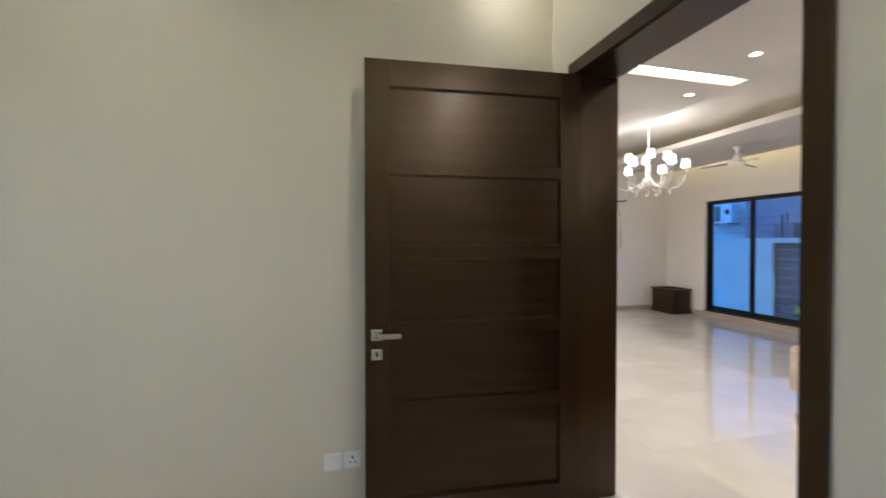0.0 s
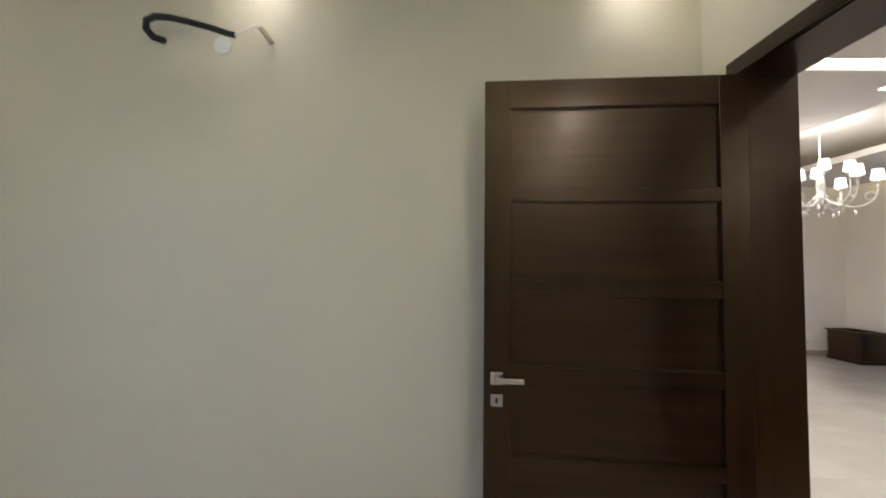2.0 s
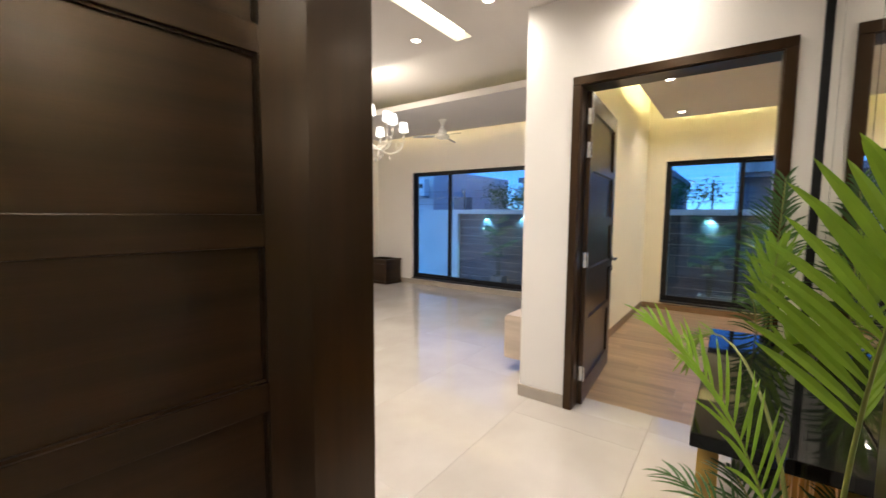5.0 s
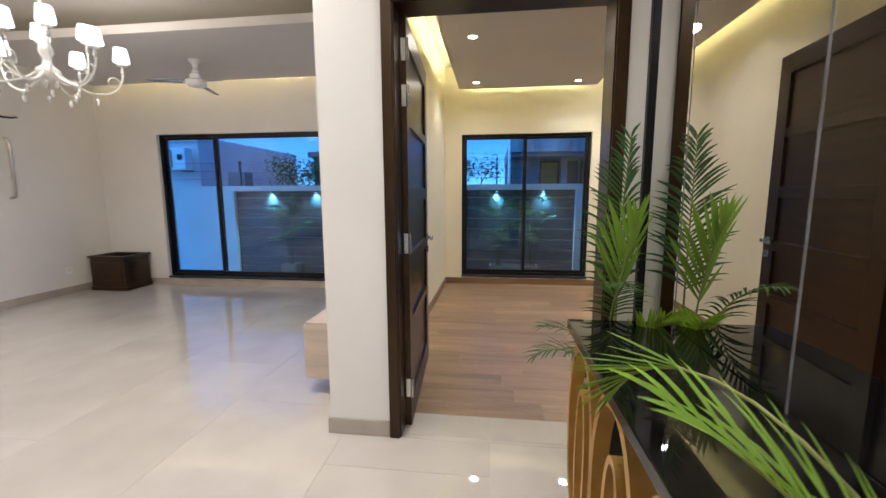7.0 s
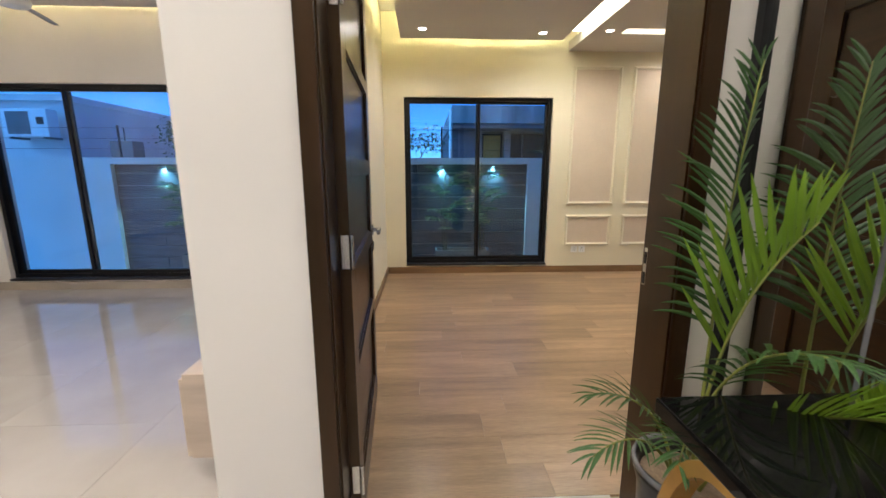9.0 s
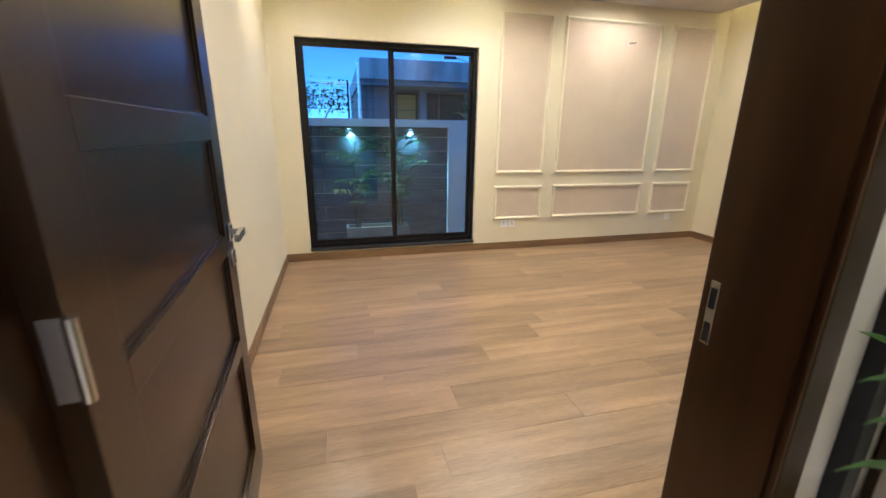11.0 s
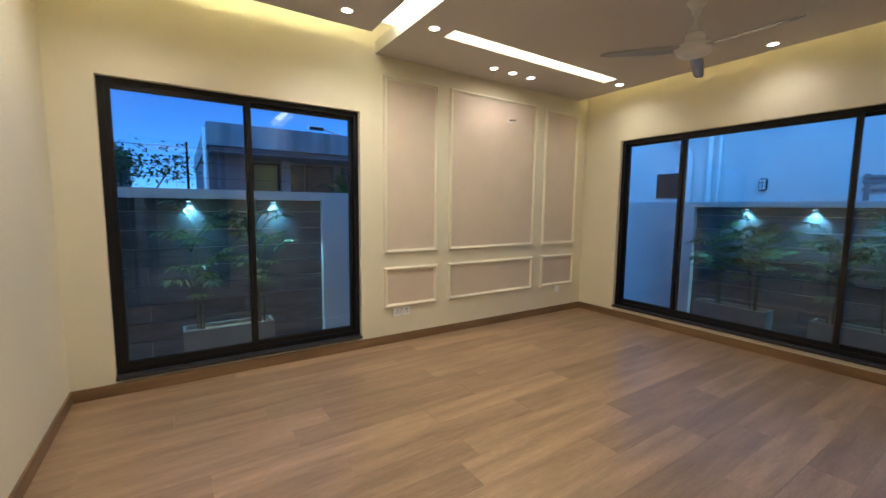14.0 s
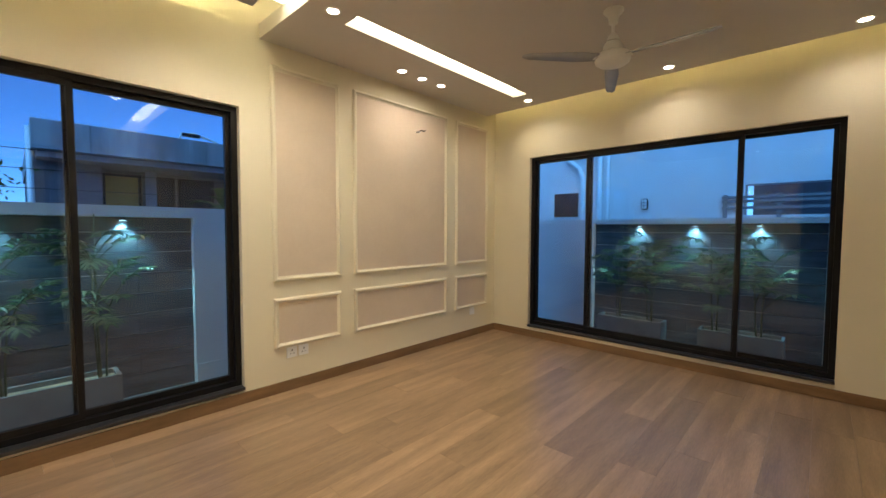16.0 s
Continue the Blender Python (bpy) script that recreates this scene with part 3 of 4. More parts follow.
part("wire", tube(bmesh.new(), [(0.42, -0.07, -0.03), (0.46, -0.07, -0.012), (0.50, -0.068, 0.012), (0.525, -0.06, 0.018), (0.53, -0.04, 0.012)], 0.005), WHITE_PL, d, smooth=True)
part("drain_pipe", tube(bmesh.new(), [(0.575, 0.0, -0.03), (0.555, -0.05, 0.0), (0.545, -0.075, 0.016)], 0.014, 12), TRIM, d, smooth=True)
bm = bmesh.new()
cyl(bm, 0.045, 0.045, -0.004, 0.004, 28)
bm.transform(pose(0.325, -0.004, -0.045, 90))
part("cover_disc", bm, WHITE_PL, d, "round white cover")

# pipe stub on the far living room wall
d = thing("pipe_stub", (6.2, LNY, 1.65), "grey conduit and black cable stub on the white wall", "pipe")
part("conduit", tube(bmesh.new(), [(0.03, 0, 0.36), (0.03, -0.03, 0.34), (0.035, -0.04, 0.25), (0.035, -0.04, -0.25), (0.03, -0.03, -0.33), (0.0, 0.0, -0.35)], 0.02, 10), CHROME, d, smooth=True)
part("cable", tube(bmesh.new(), [(-0.05, 0, 0.62), (0.0, -0.04, 0.6), (0.08, -0.05, 0.6), (0.15, -0.05, 0.62)], 0.012), BLACK_ALU, d, smooth=True)


# ---- hall ----
mir = thing("wall_mirror", (0, 1.437, 0), "full-height frameless wall mirror in joined panels with a black edge strip", "mirror")
for a, b in ((2.08, 2.383), (2.393, 2.985), (2.995, 3.605), (3.617, 3.985)):
    part("mirror_panel", boxes((a, b, 0, 0.008, 0.02, 2.84)), MIRROR, mir)
part("edge_strip", boxes((3.987, 4.017, 0, 0.026, 0, 2.84), bevel=0.002), BLACK_ALU, mir, "black metal edge strip")
for x in (2.388, 2.99, 3.611):
    part("joint_strip", boxes((x - 0.0055, x + 0.0055, 0, 0.006, 0.02, 2.84)), RIM, mir, "dark joint between mirror panels")

tbl = thing("console_table", (2.45, 1.447, 0), "console table with a glossy black top on gold arched legs", "console table")
part("tabletop", boxes((0, 1.235, 0, 0.388, 0.772, 0.812), bevel=0.004), GRANITE, tbl, "glossy black stone top")


def arch_ring(hw, hh, wide, deep):
    """An upright oval band, resting on its lower end."""
    bm = bmesh.new()
    n, rows = 40, []
    for i in range(n):
        a = 2 * math.pi * i / n
        c, q = math.cos(a), math.sin(a)
        ox, oz = math.copysign(abs(c) ** 0.85, c) * hw, math.copysign(abs(q) ** 0.95, q) * hh
        ix, iz = ox * (1 - wide / hw), oz * (1 - wide / hh)
        rows.append([bm.verts.new((x, y, z + hh)) for x, z, y in ((ox, oz, 0), (ix, iz, 0), (ix, iz, deep), (ox, oz, deep))])
    for a, b in zip(rows, rows[1:] + rows[:1]):
        for k in range(4):
            bm.faces.new((a[k], a[(k + 1) % 4], b[(k + 1) % 4], b[k]))
    bmesh.ops.recalc_face_normals(bm, faces=bm.faces)
    return bm


big, small = mesh_of("arch_leg", arch_ring(0.21, 0.386, 0.032, 0.05), GOLD), mesh_of("inner_oval", arch_ring(0.085, 0.30, 0.024, 0.04), GOLD)
for y in (0.03, 0.322):
    for cx in (0.215, 0.625, 1.02):
        a = part("arch_leg", big, None, tbl, "gold oval leg")
        a.location = (cx, y, 0)
        b = part("inner_oval", small, None, a)
        b.location = (0, 0.005, 0.003)


def frond(bm, length, tilt, droop, pairs, reach, width, bare=0.35, spread=58, sag=0.25, lift=0.25, trim=1.0):
    """An arching palm frond that leaves the origin towards +x: a tapered stalk with two ranks of folded, curving leaflets."""
    pts, tan = [Vector((0, 0, 0))], []
    n = 16
    for i in range(n):
        a = radians(tilt + droop * ((i + 0.5) / n) ** 1.7)
        tan.append(Vector((math.sin(a), 0, math.cos(a))))
        pts.append(pts[-1] + tan[-1] * length / n)
    tan.append(tan[-1])
    for k in range(pairs):
        for s in (-1, 1):
            f = min(0.995, bare + (1 - bare) * (k + 0.5 + 0.22 * s + random.uniform(-0.12, 0.12)) / pairs)
            i = min(n - 1, int(f * n))
            base = pts[i].lerp(pts[i + 1], f * n - i)
            t = tan[i]
            up = Vector((-t.z, 0, t.x))
            g = (f - bare) / (1 - bare)
            size = reach * (0.62 + 0.5 * math.sin(math.pi * min(1, 0.15 + g * 0.8))) * (1 - 0.42 * g * g)
            lean = radians(spread * (1.12 - 0.62 * g) + random.uniform(-6, 6))
            d = (t * math.cos(lean) + Vector((0, s, 0)) * math.sin(lean) + up * (lift + random.uniform(-0.1, 0.12))).normalized()
            L = size * random.uniform(0.88, 1.08) * (trim if s > 0 else 1.0)
            drop = sag * L * random.uniform(0.7, 1.3)
            line = [(0.0, 0.35), (0.18, 0.85), (0.42, 1.0), (0.68, 0.78), (0.88, 0.4)]
            wv = d.cross(up).normalized() * width * s
            fold = up * width * 0.45
            rib = [base + d * L * q - Vector((0, 0, drop * q * q)) for q, _ in line]
            mid = [bm.verts.new(p) for p in rib]
            tip = bm.verts.new(base + d * L - Vector((0, 0, drop)))
            for o in (1, -1):
                edge = [bm.verts.new(p + (wv * o + fold) * w) for p, (_, w) in zip(rib, line)]
                for j in range(len(line) - 1):
                    quad = (mid[j], mid[j + 1], edge[j + 1], edge[j])
                    bm.faces.new(quad if o > 0 else quad[::-1])
                last = (mid[-1], tip, edge[-1])
                bm.faces.new(last if o > 0 else last[::-1])
    return pts


random.seed(11)


def frond_pair(length, tilt, droop, pairs, reach, width, leaf, bare=0.35, spread=58, stem=None, sag=0.25, lift=0.25, trim=1.0):
    bm = bmesh.new()
    pts = frond(bm, length, tilt, droop, pairs, reach, width, bare, spread, sag, lift, trim)
    leaf_me = mesh_of("frond", bm, leaf)
    stalk_me = mesh_of("stalk", tube(bmesh.new(), pts, 0.0065, 6, 0.25), stem or STEM, True)
    return stalk_me, leaf_me


def potted_palm(at, rows, label, pot=True, kinds=None):
    p = thing("potted_palm", at, label, "potted plant")
    if pot:
        part("pot", lathe([(0.0, 0.0), (0.10, 0.0), (0.105, 0.012), (0.128, 0.40), (0.142, 0.445), (0.145, 0.468), (0.136, 0.472), (0.128, 0.45), (0.122, 0.41)], 36), POT, p, "black glazed pot", True)
        rim = part("rim", lathe([(0.137, 0.462), (0.146, 0.462), (0.149, 0.470), (0.146, 0.480), (0.138, 0.480), (0.134, 0.470), (0.137, 0.462)], 36), RIM, p, "grey glazed rim", True)
        part("soil", cyl(bmesh.new(), 0.121, 0.123, 0.405, 0.432, 28), SOIL, p, "dry brown soil")
    z = 0.43 if pot else 0.0
    for az, kind, tip, off in rows:
        st, lf = kinds[kind]
        ax, ay = off
        fr = part("frond", lf, None, p, "arching green palm frond")
        fr.matrix_local = pose(ax, ay, z - 0.012, 0, tip, az)
        part("stalk", st, None, fr)
    return p


KINDS = {
    # LEAF_DARK paints the shade of upright and lower fronds into their colour
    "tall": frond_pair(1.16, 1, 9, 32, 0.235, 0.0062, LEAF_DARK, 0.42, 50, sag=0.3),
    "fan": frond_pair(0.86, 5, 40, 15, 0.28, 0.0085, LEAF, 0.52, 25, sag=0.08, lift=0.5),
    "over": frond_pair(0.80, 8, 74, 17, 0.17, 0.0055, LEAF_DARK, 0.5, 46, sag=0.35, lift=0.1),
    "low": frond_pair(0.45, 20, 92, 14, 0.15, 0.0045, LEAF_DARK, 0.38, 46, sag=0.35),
    "low_bright": frond_pair(0.60, 14, 56, 13, 0.20, 0.008, LEAF, 0.58, 28, sag=0.1),
    "big_fan": frond_pair(1.08, 2, 26, 17, 0.28, 0.0115, LEAF, 0.54, 38, sag=0.18, lift=0.5, trim=0.4),
    "arching": frond_pair(0.82, 6, 62, 18, 0.21, 0.0065, LEAF, 0.42, 34, sag=0.2, lift=0.25),
    "reaching": frond_pair(1.10, 0, 146, 9, 0.32, 0.006, LEAF, 0.78, 5, sag=0.02, lift=0.0),
}
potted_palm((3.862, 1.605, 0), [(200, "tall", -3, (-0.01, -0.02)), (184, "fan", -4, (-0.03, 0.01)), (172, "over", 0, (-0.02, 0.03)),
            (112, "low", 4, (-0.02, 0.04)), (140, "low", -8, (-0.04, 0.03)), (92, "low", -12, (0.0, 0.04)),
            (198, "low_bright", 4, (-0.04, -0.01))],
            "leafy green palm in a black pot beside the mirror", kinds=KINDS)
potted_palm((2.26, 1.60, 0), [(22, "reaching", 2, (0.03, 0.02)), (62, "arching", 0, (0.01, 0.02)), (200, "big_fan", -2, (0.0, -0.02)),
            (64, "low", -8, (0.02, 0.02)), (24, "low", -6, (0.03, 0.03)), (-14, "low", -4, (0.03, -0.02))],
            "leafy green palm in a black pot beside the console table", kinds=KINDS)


# ---- living room ----
def open_box(name, x0, x1, y0, y1, h, label):
    d = thing(name, ((x0 + x1) / 2, (y0 + y1) / 2, 0), label, "planter box")
    a, b = (x1 - x0) / 2, (y1 - y0) / 2
    part("plinth", boxes((-a - 0.012, a + 0.012, -b - 0.012, b + 0.012, 0, 0.05), bevel=0.004), WALNUT, d)
    t = 0.02
    for r in ((-a, a, -b, -b + t), (-a, a, b - t, b), (-a, -a + t, -b + t, b - t), (a - t, a, -b + t, b - t)):
        part("side", boxes((*r, 0.05, h - 0.03)), WALNUT, d)
    for r in ((-a - 0.02, a + 0.02, -b - 0.02, -b + 0.03), (-a - 0.02, a + 0.02, b - 0.03, b + 0.02), (-a - 0.02, -a + 0.03, -b + 0.03, b - 0.03), (a - 0.03, a + 0.02, -b + 0.03, b - 0.03)):
        part("rim", boxes((*r, h - 0.03, h), bevel=0.003), WALNUT, d)
    for s in (-1, 1):
        part("side_panel", boxes((s * (a + 0.004) - 0.004, s * (a + 0.004) + 0.004, -b + 0.06, b - 0.06, 0.11, h - 0.09)), WALNUT, d)
        part("side_panel", boxes((-a + 0.06, a - 0.06, s * (b + 0.004) - 0.004, s * (b + 0.004) + 0.004, 0.11, h - 0.09)), WALNUT, d)
    return d


open_box("planter_box", 6.93, 7.34, 7.24, 7.78, 0.49, "empty dark-stained wooden planter box in the corner")
d = thing("media_unit", (4.425, 3.058, 0.11), "floating beige laminate media unit fixed to the wall", "media unit")
part("body", boxes((0, 2.6, 0, 0.315, 0, 0.39), bevel=0.003), BEIGE_LAM, d)
for k in range(4):
    part("drawer", boxes((0.004 + k * 0.648, 0.648 + k * 0.648, 0.315, 0.333, 0.006, 0.366), bevel=0.002), BEIGE_LAM, d)


def ceiling_fan(at, drop, turn, reach, label):
    f = thing("ceiling_fan", at, label, "ceiling fan", turn=turn)
    part("canopy", lathe([(0.0, 0.0), (0.060, 0.0), (0.062, -0.010), (0.054, -0.020), (0.034, -0.040), (0.027, -0.075), (0.029, -0.082), (0.016, -0.092), (0, -0.093)], 32), FAN_WHITE, f, "", True)
    part("rod", cyl(bmesh.new(), 0.011, 0.011, -drop + 0.10, -0.088, 16), FAN_WHITE, f)
    m = part("motor", lathe([(0.0, -0.012), (0.100, -0.012), (0.108, -0.020), (0.110, -0.040), (0.104, -0.062), (0.085, -0.076), (0.045, -0.084), (0.0, -0.086)], 40), FAN_WHITE, f, "white enamelled motor bowl", True)
    m.location = (0, 0, -drop)
    part("upper_cup", lathe([(0.0, 0.112), (0.022, 0.112), (0.030, 0.104), (0.042, 0.066), (0.058, 0.045), (0.062, 0.012), (0.060, 0.0), (0.0, 0.0)], 36), FAN_WHITE, m, "white cup over the motor", True)
    part("dark_gap", cyl(bmesh.new(), 0.056, 0.056, -0.0125, 0.0005, 32), BLACK_ALU, m, "dark gap ring")
    part("vent_band", cyl(bmesh.new(), 0.0455, 0.0405, 0.060, 0.070, 32), CHROME, m, "steel band")
    for k in range(3):
        bm = bmesh.new()
        rows = []
        for i in range(13):
            q = i / 12
            r = 0.075 + (reach - 0.075) * q
            w = (0.030 + 0.026 * min(1, q * 3.2)) * (1 - 0.45 * q)
            if i == 12:
                w *= 0.45
            tw = radians(15 - 7 * q)
            dz0 = -0.030 * q
            rows.append([bm.verts.new((r, sy * w * math.cos(tw) + 0.012 * q, sy * w * math.sin(tw) + dz + dz0)) for sy, dz in ((-1, 0.002), (0, 0.008), (1, 0.002), (1, -0.002), (0, 0.003), (-1, -0.002))])
        for a, b in zip(rows, rows[1:]):
            for j in range(6):
                bm.faces.new((a[j], a[(j + 1) % 6], b[(j + 1) % 6], b[j]))
        bm.faces.new(rows[0])
        bm.faces.new(rows[-1][::-1])
        bmesh.ops.recalc_face_normals(bm, faces=bm.faces)
        bl = part("blade", bm, BLADE_BACKLIT, f, "white tapered blade, its backlit grey put into the colour", True)
        bl.matrix_local = pose(0, 0, -drop - 0.035, 0, 0, 120 * k)
        part("blade_holder", boxes((0.06, 0.125, -0.022, 0.022, -0.012, -0.004), bevel=0.003), FAN_WHITE, bl)
    return f


ceiling_fan((5.88, -0.72, 2.695), 0.265, 51, 0.60, "white three-blade ceiling fan under the bedroom ceiling")
ceiling_fan((6.40, 5.52, 2.84), 0.21, 128, 0.47, "white three-blade ceiling fan under the living room ceiling")


def chandelier(at, top):
    c = thing("chandelier", at, "white chandelier with curled arms, fabric shades and crystal drops, switched on", "chandelier")
    part("canopy", lathe([(0.0, top), (0.055, top), (0.05, top - 0.02), (0.02, top - 0.035), (0.0, top - 0.036)], 24), FAN_WHITE, c, "", True)
    part("rod", cyl(bmesh.new(), 0.009, 0.009, 0.3, top - 0.03, 12), FAN_WHITE, c)
    part("stem", lathe([(0.0, 0.32), (0.02, 0.31), (0.012, 0.26), (0.03, 0.22), (0.045, 0.16), (0.02, 0.10), (0.035, 0.06), (0.07, 0.03), (0.075, 0.0), (0.04, -0.03), (0.015, -0.05), (0.0, -0.055)], 24), FAN_WHITE, c, "", True)
    shade = mesh_of("shade", lathe([(0.054, 0.0), (0.058, 0.004), (0.044, 0.11), (0.040, 0.11), (0.054, 0.0)], 24), SHADE_GLOW, True)
    drop_bm = bmesh.new()
    bmesh.ops.create_icosphere(drop_bm, subdivisions=1, radius=0.017)
    drop_bm.transform(Matrix.Diagonal((0.8, 0.8, 1.7, 1)))
    drop_me = mesh_of("crystal_drop", drop_bm, CRYSTAL)
    for tier, count, reach, hz in ((0, 6, 0.45, 0.18), (1, 4, 0.24, 0.30)):
        pts = [(0.05, 0, 0.02), (0.14 * reach / 0.47, 0, -0.05), (0.6 * reach, 0, -0.10 + 0.05 * tier), (0.88 * reach, 0, -0.05 + 0.06 * tier), (reach, 0, hz * 0.35), (reach, 0, hz - 0.02)]
        fine = []
        for i in range(len(pts) - 1):
            p0, p1, p2, p3 = (Vector(pts[max(0, min(len(pts) - 1, i + k))]) for k in (-1, 0, 1, 2))
            for j in range(4):
                u = j / 4
                fine.append(0.5 * (2 * p1 + (p2 - p0) * u + (2 * p0 - 5 * p1 + 4 * p2 - p3) * u * u + (3 * p1 - p0 - 3 * p2 + p3) * u ** 3))
        fine.append(Vector(pts[-1]))
        bm = tube(bmesh.new(), fine, 0.008, 8, 0.8)
        curl = [(reach * 0.85 + 0.05 * math.cos(a) * (1 - a / 9), 0, -0.0 + 0.06 * math.sin(a) * (1 - a / 9)) for a in (0.5 * k for k in range(12))]
        tube(bm, curl, 0.005, 6, 0.6)
        cyl(bm, 0.03, 0.034, hz - 0.03, hz - 0.02, 16, at=(reach, 0))
        arm_me = mesh_of("arm", bm, FAN_WHITE, True)
        for k in range(count):
            a = part("arm", arm_me, None, c)
            a.rotation_euler = (0, 0, radians(360 / count * k + 25 + 30 * tier))
            sh = part("shade", shade, None, a, "white glowing fabric shade")
            sh.location = (reach, 0, hz)
            for dx, dz in ((reach, hz - 0.075), (0.6 * reach, -0.16)):
                part("crystal_drop", drop_me, None, a).location = (dx, 0, dz)
    for k in range(5):
        part("crystal_drop", drop_me, None, c).location = (0.05 * math.cos(k * 1.256), 0.05 * math.sin(k * 1.256), -0.08)
    bulb = bpy.data.lights.new("chandelier_bulbs", "POINT")
    bulb.energy, bulb.color, bulb.shadow_soft_size = 30, (1.0, 0.88, 0.7), 0.3
    new("chandelier_bulbs", bulb).matrix_world = pose(at[0], at[1], at[2] + 0.5)


chandelier((4.77, 5.47, 2.235), 0.86)


# ---- outdoors ----
structure("ground", boxes((-60, 80, -60, 80, -0.45, -0.30)), PAVING, "grey paved ground round the house", "ground")
structure("boundary_wall_east", boxes((9.60, 9.74, -4.3, 16, -0.3, 1.5), (9.5, 9.60, -4.2, 0.70, -0.3, 1.5), (9.5, 9.60, 2.72, 4.83, -0.3, 1.5), (9.5, 9.60, 7.28, 16, -0.3, 1.5),
          (9.5, 9.60, 0.70, 2.72, 1.40, 1.5), (9.5, 9.60, 4.83, 7.28, 1.40, 1.5), (9.48, 9.5, -4.2, 0.70, -0.3, -0.1), (9.48, 9.5, 2.72, 4.83, -0.3, -0.1)), RENDERWALL, "white rendered garden boundary wall with recessed slate bays", "boundary wall")
structure("boundary_wall_south", boxes((-4, 9.60, -4.44, -4.30, -0.3, 1.45), (7.44, 9.5, -4.30, -4.2, -0.3, 1.45), (-4, 4.81, -4.30, -4.2, -0.3, 1.45), (4.81, 7.44, -4.30, -4.2, 1.38, 1.45)),
          RENDERWALL, "white rendered garden boundary wall with a recessed slate bay", "boundary wall")
GCOL = (0.35, 0.85, 1.0)
for x, y, tx, ty in ((6.79, -4.245, 0, 1), (6.095, -4.245, 0, 1), (5.417, -4.245, 0, 1), (9.545, 2.11, -1, 0), (9.545, 1.26, -1, 0), (9.545, 6.50, -1, 0), (9.545, 5.59, -1, 0)):
    z = 1.378 if y < -4 else 1.398
    g = thing("garden_spot", (x, y, z), "small cool-white spotlight under the wall coping, switched on", "spotlight", "garden wall spotlights")
    part("body", cyl(bmesh.new(), 0.03, 0.03, -0.03, 0, 20), BLACK_ALU, g)
    part("lens", cyl(bmesh.new(), 0.024, 0.024, -0.034, -0.031, 20), GARDEN_GLOW, g)
    lamp = bpy.data.lights.new("garden_beam", "SPOT")
    lamp.energy, lamp.color, lamp.spot_size, lamp.spot_blend, lamp.shadow_soft_size = 58, GCOL, radians(108), 0.5, 0.03
    new("garden_beam", lamp).matrix_world = pose(x, y, z - 0.04)

OUT_KINDS = [frond_pair(0.46, 24, 62, 10, 0.20, 0.013, LEAF_GARDEN, 0.42, 60, STEM_DARK, 0.45), frond_pair(0.38, 38, 66, 9, 0.19, 0.013, LEAF_GARDEN, 0.38, 62, STEM_DARK, 0.5),
             frond_pair(0.30, 52, 60, 8, 0.16, 0.012, LEAF_GARDEN, 0.35, 60, STEM_DARK, 0.5)]


def garden_palm(at, height, rows, label, away):
    """A clump of thin canes with feathery fronds in whorls; away is the heading that leads off the wall behind."""
    p = thing("garden_palm", at, label, "palm", "garden palms")
    canes = []
    for k in range(3):
        a = 2.1 * k + random.uniform(-0.4, 0.4)
        top = Vector((0.07 * math.cos(a), 0.07 * math.sin(a), height * (1.0, 0.72, 0.46)[k]))
        foot = Vector((0.03 * math.cos(a), 0.03 * math.sin(a), 0))
        part("trunk", tube(bmesh.new(), [foot, foot.lerp(top, 0.5) + Vector((0.012, 0.01, 0)), top], 0.009, 8, 0.6), STEM_DARK, p, smooth=True)
        canes.append((foot, top))
    for k in range(rows):
        foot, top = canes[(0, 1, 0, 2, 1)[k % 5]]
        kind = k % 3
        at_z = top if k % 5 in (1, 3) else foot.lerp(top, random.uniform(0.32, 1.0))
        o = part("frond", OUT_KINDS[kind][1], None, p)
        o.matrix_local = pose(at_z.x, at_z.y, at_z.z - 0.02, 0, random.uniform(-16, 14), away + ((k * 61) % 190) - 95 + random.uniform(-12, 12))
        part("stalk", OUT_KINDS[kind][0], None, o)


def planter(x0, x1, y0, y1, z1, label):
    p = thing("planter", ((x0 + x1) / 2, (y0 + y1) / 2, -0.3), label, "planter", "garden planters")
    a, b, h = (x1 - x0) / 2, (y1 - y0) / 2, z1 + 0.3
    for r in ((-a, a, -b, -b + 0.03), (-a, a, b - 0.03, b), (-a, -a + 0.03, -b + 0.03, b - 0.03), (a - 0.03, a, -b + 0.03, b - 0.03)):
        part("side", boxes((*r, 0, h)), PLANTER_GREY, p)
    part("soil", boxes((-a + 0.03, a - 0.03, -b + 0.03, b - 0.03, 0, h - 0.04)), SOIL, p)


planter(6.39, 7.25, -4.20, -3.93, 0.05, "grey rectangular planter with palms against the slate bay")
planter(5.13, 5.97, -4.20, -3.93, 0.05, "grey rectangular planter with palms against the slate bay")
planter(9.25, 9.52, 1.34, 2.22, 0.03, "grey rectangular planter with palms against the slate bay")
planter(9.30, 9.55, 5.95, 6.25, -0.02, "small grey planter against the slate bay")
for x, y, h, k in ((6.97, -4.05, 1.10, 19), (6.56, -4.05, 1.20, 22), (5.80, -4.05, 1.18, 19), (5.36, -4.05, 1.14, 18)):
    garden_palm((x, y, -0.005), h, k, "slim green palm growing in a garden planter", 90)
for x, y, h, k in ((9.38, 2.05, 1.25, 19), (9.38, 1.46, 1.45, 18), (9.42, 6.1, 1.3, 18)):
    garden_palm((x, y, -0.03), h, k, "slim green palm growing in a garden planter", 180)

# neighbouring houses
n1 = thing("neighbour_house", (0, -6.5, -0.3), "pale rendered neighbouring house with pipes and a small window", "house", kind="structure")
